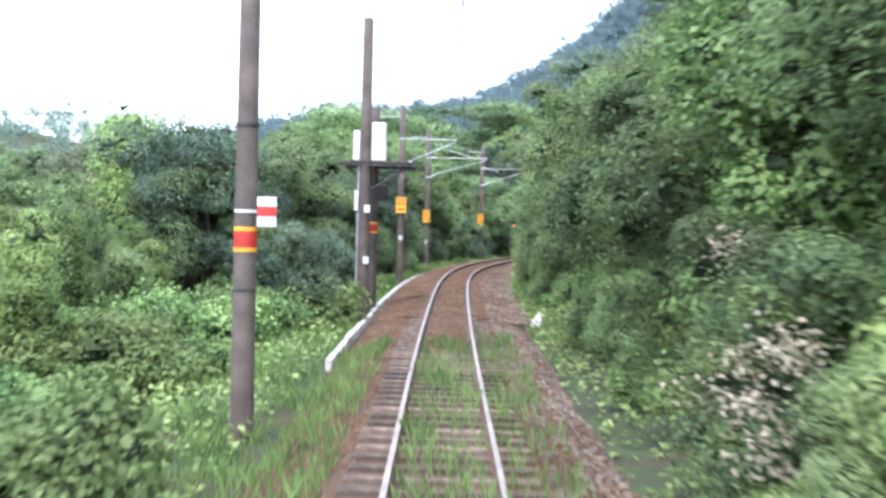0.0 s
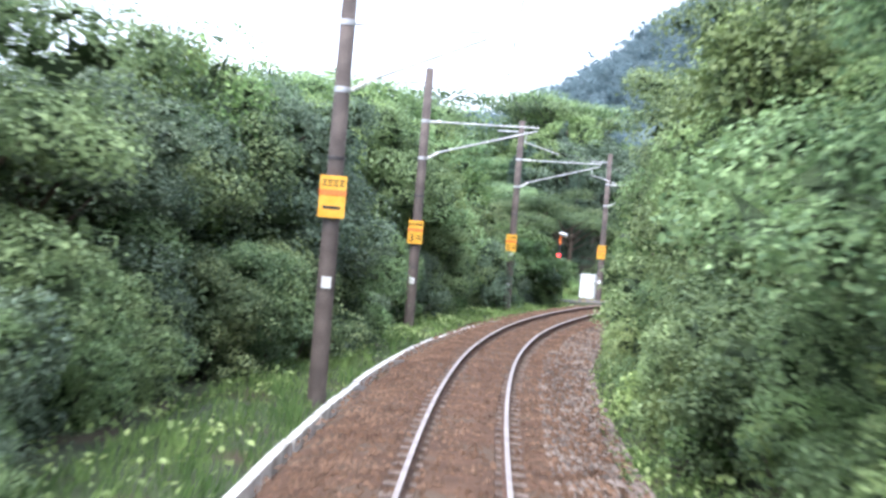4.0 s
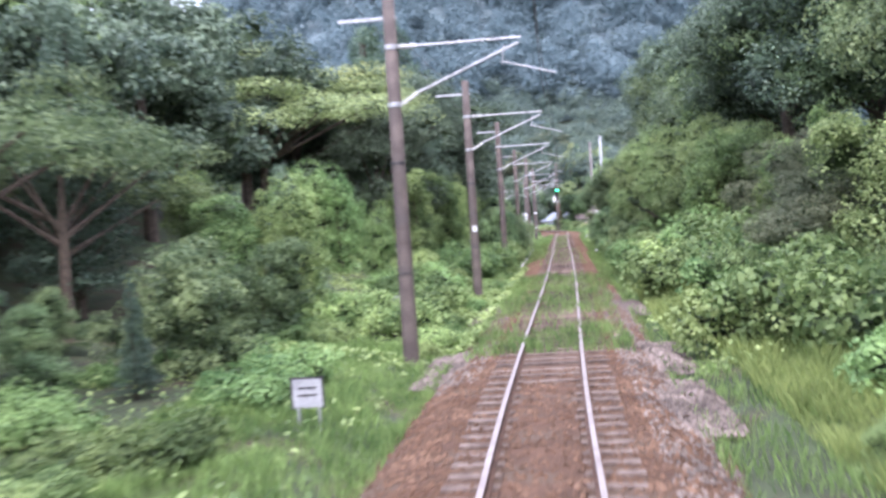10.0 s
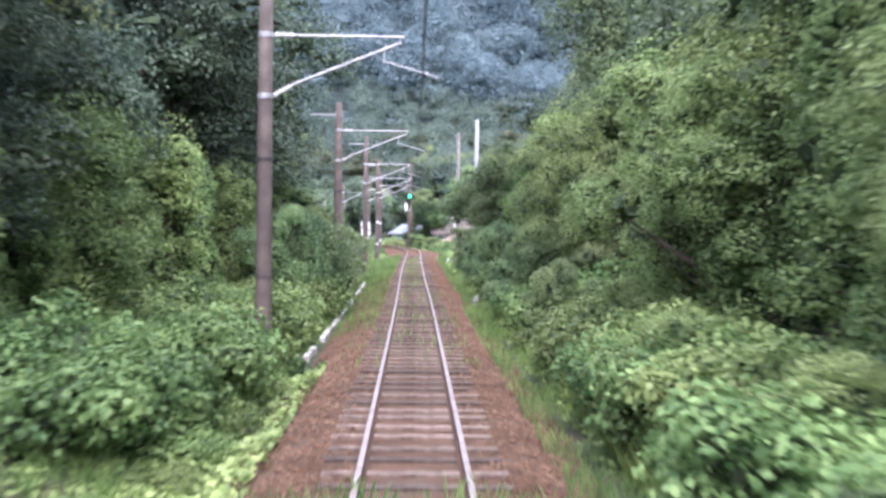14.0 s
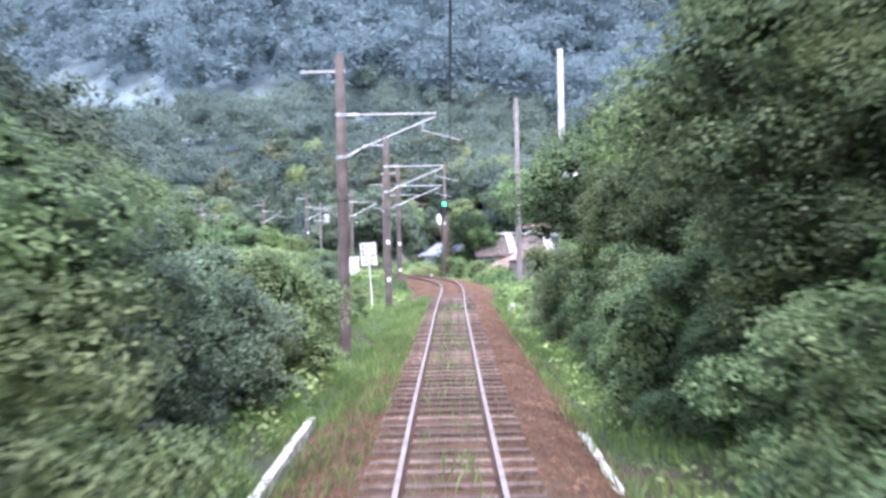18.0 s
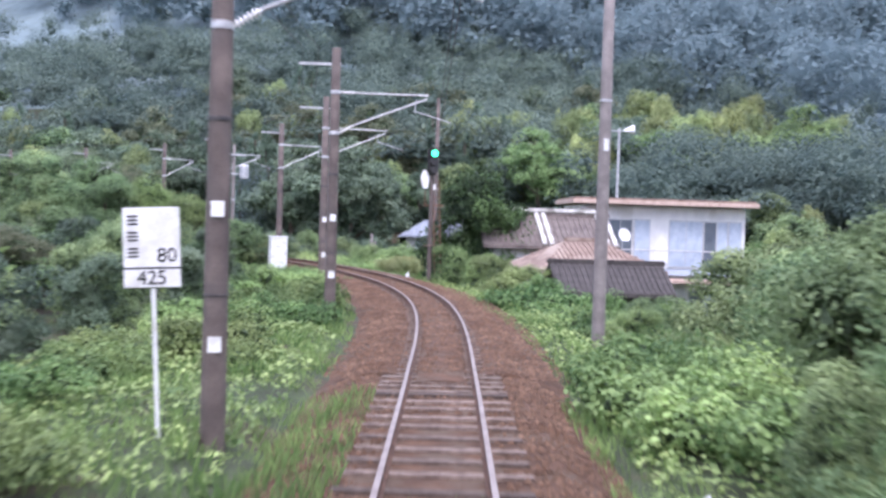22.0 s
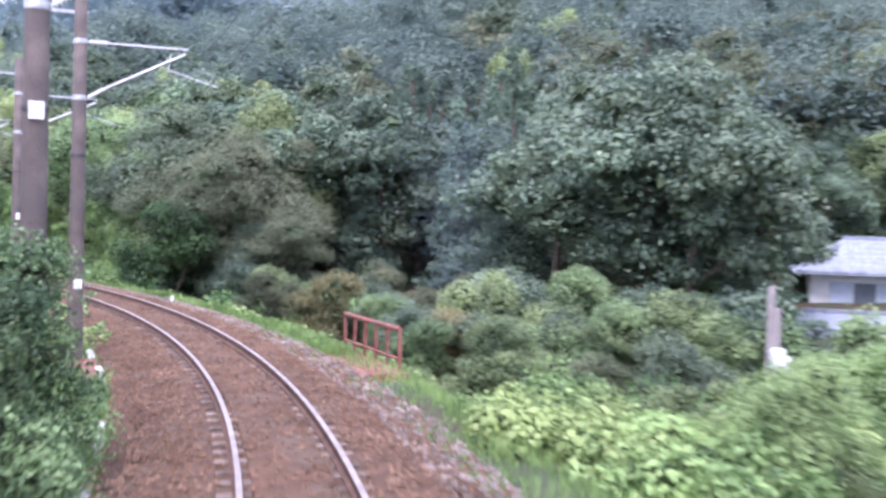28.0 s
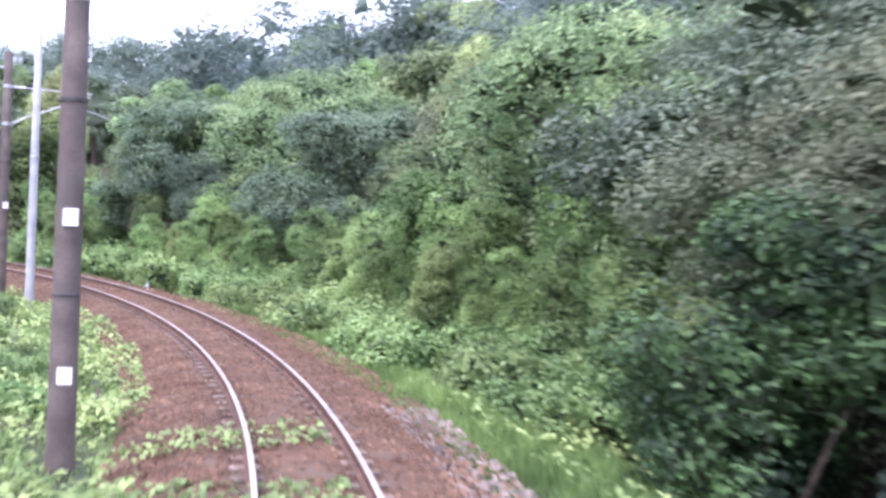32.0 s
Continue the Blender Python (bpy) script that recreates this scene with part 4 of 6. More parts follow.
railing(271.9, 275.4, 3.72, 3.62, -0.72, "red-brown rusted steel railing at a small culvert")
railing(272.6, 275.2, -2.9, -2.8, -0.55, "red-brown rusted steel railing in the weeds")
for s0, s1, u0, u1 in ((271.2, 274.6, 2.7, 3.7), (271.7, 274.3, -2.75, -2.0)):
    bm = bmesh.new()
    q = [spot(s0, u0), spot(s0, u1), spot(s1, u1), spot(s1, u0)]
    top = [bm.verts.new((v.x, v.y, -0.42)) for v in q]
    low = [bm.verts.new((v.x, v.y, -0.8)) for v in q]
    bm.faces.new(top)
    for i in range(4):
        j = (i + 1) % 4
        bm.faces.new((top[i], low[i], low[j], top[j]))
    tagged(new("culvert_deck", finish("culvert_deck", bm, REDRUST)), "red-brown steel deck plate over the culvert", "deck", "culvert decks")


def striped_post(s, u, top):
    z = ground_z(*spot(s, u).xy)
    base = root("marker_post", stand(s, u, z), "grey marker post with a black sleeve and an orange-yellow band", "post")
    t = top - z
    part("post", rod((0, 0, -0.1), (0, 0, t - 0.5), 0.085, None, 14), CONCRETE, base)
    sleeve = part("sleeve", turned([(0.1, t - 0.55), (0.112, t - 0.53), (0.112, t - 0.03), (0.09, t)], 16), BLACK, base)
    part("painted_band", turned([(0.112, t - 0.34), (0.117, t - 0.335), (0.117, t - 0.175), (0.112, t - 0.17)], 16), YELLOW, sleeve, "orange-yellow band")


striped_post(187.6, -4.0, 0.72)


def white_plate_post(s, u, z, top, w, h):
    base = root("small_white_sign", stand(s, u, z), "small plain white plate on a thin post among the weeds", "sign")
    part("post", rod((0, 0, 0), (0, 0, top - z), 0.025, None, 8), STEEL, base)
    part("plate", box(w, 0.02, h, (0, -0.035, top - z - h), 0.006), WHITE, base)


white_plate_post(118.0, 4.3, -0.4, 1.15, 0.3, 0.5)


def peg(s, u, tall):
    base = root("boundary_peg", stand(s, u, ground_z(*spot(s, u).xy)), "short white concrete boundary peg in the weeds", "peg", "boundary pegs")
    part("peg", box(0.12, 0.12, tall + 0.1, (0, 0, -0.1), 0.02), PALECONC, base)


peg(33.0, -3.6, 0.35)
peg(238.0, -3.5, 0.3)
peg(69.6, 2.5, 0.5)


def heap(s, u, long, wide, tall, seed):
    """Loose ballast shovelled onto the shoulder: a low heap with single stones lying on it."""
    g = np.random.default_rng(seed)
    n = 1500
    a, b = g.uniform(-1, 1, n), g.uniform(-1, 1, n)
    h = (1 - a * a) * (1 - b * b) * tall * (0.8 + 0.4 * np.sin(3 * a + 5 * b + seed))
    v, f = [], []
    for i in range(n):
        p = spot(s + a[i] * long / 2, u + b[i] * wide / 2, -0.46 + h[i])
        r = g.uniform(0.03, 0.075)
        k = len(v)
        turn = g.uniform(0, 6.28)
        for q in range(4):
            w = r * g.uniform(0.7, 1.3)
            v.append((p.x + w * math.cos(turn + q * 1.57), p.y + w * math.sin(turn + q * 1.57), p.z - 0.03 + g.uniform(0, 0.03)))
        v.append((p.x, p.y, p.z + r * g.uniform(0.5, 0.9)))
        f += [(k, k + 1, k + 4), (k + 1, k + 2, k + 4), (k + 2, k + 3, k + 4), (k + 3, k, k + 4), (k + 3, k + 2, k + 1, k)]
    me = bpy.data.meshes.new("ballast_heap")
    me.from_pydata(v, [], f)
    me.materials.append(GREYSTONE)
    tagged(new("ballast_heap", me), "low heap of loose pale ballast beside the sleepers", "ballast heap", "ballast heaps", "stuff")


for k, (s, u) in enumerate(((107.5, -1.85), (108.0, 1.95), (118.8, -1.8), (119.2, 1.85), (102.5, 1.9))):
    heap(s, u, 4.6, 1.4, 0.2, k)


# ---- plume grass ----
def plume_grass(s, u, tall, count, seed):
    """A tussock of long arching blades with a few pale plumes."""
    g = np.random.default_rng(seed)
    p = spot(s, u)
    z = ground_z(p.x, p.y)
    a = g.uniform(0, 6.283, count)
    r0, reach, h = g.uniform(0, 0.35, count), g.uniform(0.25, 0.75, count) * tall, g.uniform(0.6, 1.0, count) * tall
    d = np.stack([np.cos(a), np.sin(a), 0 * a], 1)
    side = np.stack([-np.sin(a), np.cos(a), 0 * a], 1) * 0.009
    foot = np.array([p.x, p.y, z]) + d * r0[:, None]
    up = np.array([0, 0, 1.0])
    q1 = foot + d * (reach * 0.3)[:, None] + up * (h * 0.75)[:, None]
    q2 = foot + d * (reach * 0.7)[:, None] + up * h[:, None]
    q3 = foot + d * (reach * 1.15)[:, None] + up * (h * 0.78)[:, None]
    v = np.stack([foot - side, foot + side, q1 + side, q1 - side, q2 + side * 0.7, q2 - side * 0.7, q3], 1).reshape(-1, 3)
    k = 7 * np.arange(count)[:, None]
    f = (k + np.array([0, 1, 2, 3])).tolist() + (k + np.array([3, 2, 4, 5])).tolist() + (k + np.array([5, 4, 6])).tolist()
    me = bpy.data.meshes.new("blades")
    me.from_pydata(v.tolist(), [], f)
    me.materials.append(PLUME)
    base = root("plume_grass_tussock", Matrix(), "arching tussock of pale green plume grass on the bank", "grass", "plume grass tussocks")
    part("foliage", me, PLUME, base)


for k, (s, u, h) in enumerate(((254.8, 5.4, 1.9), (256.4, 5.9, 1.9), (253.4, 4.9, 1.6), (257.8, 6.6, 1.8), (255.6, 4.6, 1.3), (259.0, 5.6, 1.5))):
    plume_grass(s, u, h, 900, k + 50)

# ---- houses below the line ----
def wall_block(name, bm, material, parent, label=""):
    return part(name, bm, material, parent, label)


def roof_slope(parent, material, w, d, rise, z, cols, rows, hip=0.0, name="roof", tile=True, label=""):
    """Pitched roof along x: two slopes of tile courses with a ridge and gable ends."""
    bm = bmesh.new()
    for side in (-1, 1):
        e = [Vector((-w / 2, side * d / 2, z)), Vector((w / 2, side * d / 2, z)), Vector((w / 2 - hip, 0, z + rise)), Vector((-w / 2 + hip, 0, z + rise))]
        t = [bm.verts.new(v + Vector((0, 0, 0.08))) for v in e]
        b = [bm.verts.new(v - Vector((0, 0, 0.06))) for v in e]
        bm.faces.new(t)
        bm.faces.new(b[::-1])
        for i in range(4):
            j = (i + 1) % 4
            bm.faces.new((t[i], b[i], b[j], t[j]))
    for side in (-1, 1) if hip else ():
        e = [Vector((side * w / 2, -d / 2, z)), Vector((side * w / 2, d / 2, z)), Vector((side * (w / 2 - hip), 0, z + rise))]
        t = [bm.verts.new(v + Vector((0, 0, 0.08))) for v in e]
        bm.faces.new(t)
    roof = part(name, bm, material, parent, label)
    if tile:
        run = math.hypot(d / 2, rise)
        course = finish("tile_rib", box(0.11, run * 0.985, 0.05, (0, 0, 0), 0.015), material)
        for side in (-1, 1):
            for i in range(cols):
                f = (i + 0.5) / cols
                x = -w / 2 + w * f
                room = min(1.0, (w / 2 - abs(x)) / hip) if hip else 1.0
                if room < 0.12:
                    continue
                ob = new("tile_rib", course)
                ob.parent = roof
                a = Vector((x, side * d / 2, z + 0.08))
                c = Vector((x, side * d / 2 * (1 - room), z + 0.08 + rise * room))
                mid = (a + c) / 2
                ang = math.atan2(rise, d / 2) * -side
                ob.matrix_local = Matrix.Translation(mid) @ Matrix.Rotation(ang, 4, "X") @ Matrix.Diagonal((1, room, 1, 1))
    part("ridge", box(w - 2 * hip + 0.2, 0.26, 0.22, (0, 0, z + rise), 0.06), material, roof)
    return roof


def window(parent, x, y, z, w, h, panes, mats, turn=0.0, frame=STEEL):
    win = part("window", box(w + 0.1, 0.08, h + 0.1, (0, 0, -0.05), 0.01), frame, parent)
    win.matrix_local = Matrix.Translation((x, y, z)) @ Matrix.Rotation(radians(turn), 4, "Z")
    for i in range(panes):
        pw = w / panes
        part("pane", box(pw - 0.05, 0.03, h - 0.04, (-w / 2 + pw * (i + 0.5), -0.045, 0.02), 0.004), mats[i % len(mats)], win)
    part("sill", box(w + 0.2, 0.16, 0.06, (0, -0.06, -0.12), 0.01), frame, win)
    return win


def white_house():
    m = Matrix.Translation((90.2, 237.1, -3.2)) @ Matrix.Rotation(radians(-23), 4, "Z") @ Matrix.Diagonal((0.70, 0.9, 1.08, 1))
    h = root("white_house", m, "two-storey white house with flat eaves and a glazed upper balcony", "house")
    wall_block("wall", box(13.0, 7.0, 6.3, (0, 0, 0), 0.02), PLASTER, h)
    roof = part("roof", box(14.4, 8.6, 0.22, (0, -0.3, 6.35), 0.03), PINKTRIM, h, "flat roof slab with a faded pinkish fascia")
    part("roof_cover", box(14.0, 8.2, 0.1, (0, -0.3, 6.57), 0.02), TIN, roof)
    part("window_rail", rod((-5.4, -4.0, 4.1), (6.3, -4.0, 4.1), 0.03, None, 8), STEEL, h)
    for x in (-5.4, -1.0, 2.6, 6.3):
        part("rail_stay", rod((x, -3.5, 4.1), (x, -4.0, 4.1), 0.025, None, 8), STEEL, h)
    window(h, -3.7, -3.52, 3.3, 2.7, 2.3, 3, (PANE, PANE, PANE))
    window(h, -1.55, -3.52, 3.3, 1.2, 2.3, 1, (CURTAIN,))
    window(h, 1.9, -3.52, 3.3, 2.6, 2.3, 2, (CURTAIN, CURTAIN))
    window(h, 3.8, -3.52, 3.3, 0.95, 2.3, 1, (PANE,))
    window(h, 4.75, -3.52, 3.3, 0.8, 2.3, 1, (CURTAIN,))
    window(h, 5.75, -3.52, 3.3, 1.0, 2.3, 1, (CURTAIN,))
    part("floor_band", box(12.4, 0.5, 0.3, (0.0, -3.7, 2.85), 0.02), CURTAIN, h, "grey-blue band under the upper windows")
    for x in (-5.9, -0.4, 6.38):
        part("pilaster", box(0.25, 0.12, 6.2, (x, -3.54, 0), 0.01), PLASTER, h)
    part("lower_eave", box(14.6, 1.7, 0.2, (0.5, -4.2, 2.5), 0.03), PINKTRIM, h, "faded brown lower eave")
    for x in (-4.2, -0.6, 3.4):
        window(h, x, -3.52, 0.6, 2.2, 1.5, 2, (PANE, CURTAIN))
    return h


white_house()


def tiled_house():
    m = Matrix.Translation((80.3, 232.1, -3.45)) @ Matrix.Rotation(radians(-18), 4, "Z")
    h = root("tiled_house", m, "single-storey house with a brown-grey tiled roof and white ridges", "house")
    wall_block("wall", box(5.8, 4.0, 4.85, (0, 0, 0), 0.02), PLASTER, h)
    roof = roof_slope(h, BROWNTILE, 6.6, 5.2, 1.5, 4.8, 24, 0, label="brown-grey tiled roof")
    for x in (-0.35, 0.0, 2.7, 3.1):
        run = math.hypot(2.6, 1.5)
        rib = part("pale_rib", box(0.22, run, 0.16, (0, 0, 0), 0.03), PALECONC, roof, "pale mortared rib")
        rib.matrix_local = Matrix.Translation((x, -1.3, 5.62)) @ Matrix.Rotation(math.atan2(1.5, 2.6), 4, "X")
    part("pale_ridge", box(6.7, 0.34, 0.2, (0, 0, 6.5), 0.05), PALECONC, roof)
    window(h, -1.3, -2.02, 1.0, 1.8, 1.3, 2, (PANE, CURTAIN))
    window(h, 1.4, -2.02, 1.0, 1.6, 1.3, 2, (PANE, PANE))


tiled_house()


def low_house():
    m = Matrix.Translation((79.6, 227.0, -3.3)) @ Matrix.Rotation(radians(-6), 4, "Z")
    h = root("low_house", m, "low annex with a weathered pinkish-brown tiled roof", "house")
    wall_block("wall", box(5.2, 3.2, 3.75, (0, 0, 0), 0.02), PLASTER, h)
    roof_slope(h, TIN, 6.2, 4.4, 1.25, 3.75, 26, 0, hip=2.2, label="weathered pinkish-brown tiled roof")
    part("timber_band", box(5.3, 0.1, 0.4, (0, -1.62, 3.2)), DARKWOOD, h)
    for i in range(6):
        part("wall_post", box(0.12, 0.08, 3.6, (-2.5 + 1.0 * i, -1.64, 0)), DARKWOOD, h)


low_house()


def black_shed():
    m = Matrix.Translation((77.6, 222.0, -3.5)) @ Matrix.Rotation(radians(-18), 4, "Z")
    h = root("black_shed", m, "old shed of blackened boards with a dark tiled roof", "shed")
    wall_block("wall", box(4.1, 3.0, 3.3, (0, 0, 0), 0.02), DARKWOOD, h)
    for i in range(13):
        part("board", box(0.29, 0.03, 3.25, (-1.9 + 0.315 * i, -1.52, 0.02), 0.006), DARKWOOD, h)
    roof_slope(h, TILE, 4.7, 3.9, 1.1, 3.3, 21, 0, label="dark tiled roof")


black_shed()


def old_house():
    m = Matrix.Translation((98.9, 285.6, -3.6)) @ Matrix.Rotation(radians(-24), 4, "Z")
    h = root("tiled_farmhouse", m, "two-storey house with blue-grey tiled hipped roofs and pale walls", "house")
    wall_block("wall", box(6.6, 5.4, 4.4, (0, 0, 0), 0.02), PLASTER, h)
    roof_slope(h, BLUETILE, 8.2, 7.0, 1.5, 4.35, 34, 0, hip=2.4, label="blue-grey tiled hipped roof")
    lower = part("lower_roof_base", box(8.0, 6.8, 0.12, (-0.3, -0.4, 2.1), 0.02), BLUETILE, h)
    window(h, -0.9, -2.72, 2.75, 3.0, 1.2, 3, (CURTAIN, PANE))
    window(h, 2.1, -2.72, 2.75, 1.6, 1.2, 2, (PANE, CURTAIN))
    ann = root("farmhouse_annex", Matrix.Translation((94.2, 279.4, -3.7)) @ Matrix.Rotation(radians(-24), 4, "Z"), "single-storey annex with a blue-grey tiled roof", "house")
    wall_block("wall", box(5.0, 3.6, 1.9, (0, 0, 0), 0.02), PLASTER, ann)
    roof_slope(ann, BLUETILE, 6.2, 5.0, 1.0, 1.9, 24, 0, hip=1.2, label="blue-grey tiled roof")
    window(ann, -0.4, -1.82, 0.6, 2.2, 0.9, 3, (PANE, CURTAIN))


old_house()


def loudspeaker_pole():
    x, y = 96.3, 249.9
    z = ground_z(x, y)
    b = root("loudspeaker_pole", Matrix.Translation((x, y, z)), "slim pale pole with horn loudspeakers on a crossbar", "loudspeaker")
    part("shaft", rod((0, 0, 0), (0, 0, 9.3 - z), 0.09), GREYPOLE, b)
    part("crossbar", rod((-1.0, 0, 9.1 - z), (0.6, 0, 9.1 - z), 0.04), STEEL, b)
    part("horn", rod((0.4, 0, 9.15 - z), (1.1, -0.1, 9.25 - z), 0.08, 0.34, 16), WHITE, b, "white horn")
    part("horn", rod((-0.9, 0, 9.1 - z), (-1.15, 0.1, 9.1 - z), 0.06, 0.16, 16), WHITE, b, "small white horn")


loudspeaker_pole()


def flat_house():
    m = Matrix.Translation((102.2, 277.3, -3.7)) @ Matrix.Rotation(radians(-14), 4, "Z")
    h = root("flat_roofed_house", m, "low white house with a pale flat overhanging roof among the bushes", "house")
    wall_block("wall", box(8.0, 4.0, 6.0, (0, 0, 0), 0.02), PLASTER, h)
    roof = part("roof", box(9.2, 5.4, 0.3, (-0.1, -0.2, 6.0), 0.04), PALECONC, h, "pale flat roof slab")
    part("gutter", rod((-4.6, -2.95, 6.02), (4.4, -2.95, 6.02), 0.06), STEEL, roof)
    window(h, -2.2, -2.02, 3.6, 1.2, 1.4, 2, (CURTAIN, PANE))
    window(h, 0.9, -2.02, 3.4, 2.2, 1.6, 3, (PANE, CURTAIN, PANE))
    part("drainpipe", rod((-3.85, -2.06, 0.2), (-3.85, -2.06, 5.9), 0.05), STEEL, h)


flat_house()


def dish():
    b = root("satellite_dish", Matrix.Translation((86.1, 233.6, 1.4)), "white satellite dish on a bracket of the house", "satellite dish")
    part("reflector", turned([(0.02, 0), (0.2, 0.03), (0.36, 0.1), (0.37, 0.12), (0.2, 0.06), (0.02, 0.03)], 18, m=Matrix.Translation((0, 0, 0.6)) @ Matrix.Rotation(radians(70), 4, "X")), WHITE, b)
    part("bracket", rod((0, 0.1, -0.6), (0, 0.1, 0.6), 0.03), STEEL, b)


dish()

for x, y, top in ((81.8, 259.8, 1.35), (82.6, 261.2, 0.75)):
    t = top - ground_z(x, y)
    b = plain_pole(x, y, t, MIDPOLE, "short grey service pole with meter boxes beside the garden", 0.11)
    part("meter_box", box(0.3, 0.2, 0.45, (0.1, -0.2, t * 0.55), 0.02), WHITE, b)

# ---- plants ----
def fast_mesh(name, V, faces):
    """A mesh from an array of points and arrays of faces, one for each number of corners."""
    me = bpy.data.meshes.new(name)
    me.vertices.add(len(V))
    me.vertices.foreach_set("co", np.asarray(V, np.float32).ravel())
    loops = np.concatenate([np.asarray(f).ravel() for f in faces]).astype(np.int32)
    sizes = np.concatenate([np.full(len(f), np.asarray(f).shape[1]) for f in faces])
    me.loops.add(len(loops))
    me.loops.foreach_set("vertex_index", loops)
    me.polygons.add(len(sizes))
    me.polygons.foreach_set("loop_start", np.concatenate([[0], np.cumsum(sizes)[:-1]]).astype(np.int32))
    me.update(calc_edges=True)
    return me


def leaf_mesh(name, pts, nrm, length, width, material, seed, droop=0.18, core=None, corners=4, inner=None):
    g = np.random.default_rng(seed)
    n = len(pts)
    nrm = nrm / np.linalg.norm(nrm, axis=1)[:, None]
    t = np.cross(nrm, g.normal(size=(n, 3)))
    t /= np.linalg.norm(t, axis=1)[:, None] + 1e-9
    b = np.cross(nrm, t)
    L, W = (length * (0.6 + 0.8 * g.random(n)))[:, None], (width * (0.6 + 0.8 * g.random(n)))[:, None]
    if corners == 4:
        v = np.stack([pts - t * L * 0.5, pts + b * W * 0.5 + nrm * L * 0.05, pts + t * L * 0.5 - nrm * L * droop, pts - b * W * 0.5 + nrm * L * 0.05], 1).reshape(-1, 3)
    else:
        v = np.stack([pts - t * L * 0.4 + b * W * 0.6, pts + t * L * 0.6 - nrm * L * droop, pts - t * L * 0.3 - b * W * 0.6], 1).reshape(-1, 3)
    f = np.arange(corners * n).reshape(-1, corners)
    V, F = v, [f]
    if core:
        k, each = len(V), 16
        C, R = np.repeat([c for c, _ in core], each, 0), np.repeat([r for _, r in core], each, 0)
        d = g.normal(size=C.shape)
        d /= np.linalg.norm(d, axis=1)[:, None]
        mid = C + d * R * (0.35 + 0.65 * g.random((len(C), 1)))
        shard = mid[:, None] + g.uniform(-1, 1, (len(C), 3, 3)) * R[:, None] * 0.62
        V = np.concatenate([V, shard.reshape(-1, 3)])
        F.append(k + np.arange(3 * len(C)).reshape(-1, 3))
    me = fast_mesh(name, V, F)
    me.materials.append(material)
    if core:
        # Unless given another, the inner shards get the colour darkened for shade.
        me.materials.append(inner or TWIGSHADE)
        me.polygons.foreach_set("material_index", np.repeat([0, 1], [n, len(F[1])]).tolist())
    return me


def on_blobs(blobs, count, seed, up=0.5, scatter=0.6, bottom=-0.75, inner=0.5):
    """Points and directions on the outside of overlapping clumps."""
    g = np.random.default_rng(seed)
    C, R = np.array([b[0] for b in blobs], float), np.array([b[1] for b in blobs], float)
    w = (R[:, 0] * R[:, 2]) / (R[:, 0] * R[:, 2]).sum()
    P, N = [], []
    while sum(map(len, P)) < count:
        i = g.choice(len(blobs), count, p=w)
        d = g.normal(size=(count, 3))
        d /= np.linalg.norm(d, axis=1)[:, None]
        wob = inner + (1.16 - inner) * g.random(count) ** 0.6 + 0.08 * np.sin(5 * d[:, 0] + 3 * i) * np.sin(6 * d[:, 2] + i)
        p = C[i] + d * R[i] * wob[:, None]
        keep = (d[:, 2] > bottom) & (p[:, 2] > 0.03)
        for c, r in zip(C, R):
            keep &= (((p - c) / r) ** 2).sum(1) > 0.2
        P.append(p[keep])
        N.append((d / R[i] * R[i].mean(1)[:, None] + np.array([0, 0, up]) + scatter * g.normal(size=(count, 3)))[keep])
    return np.concatenate(P)[:count], np.concatenate(N)[:count]


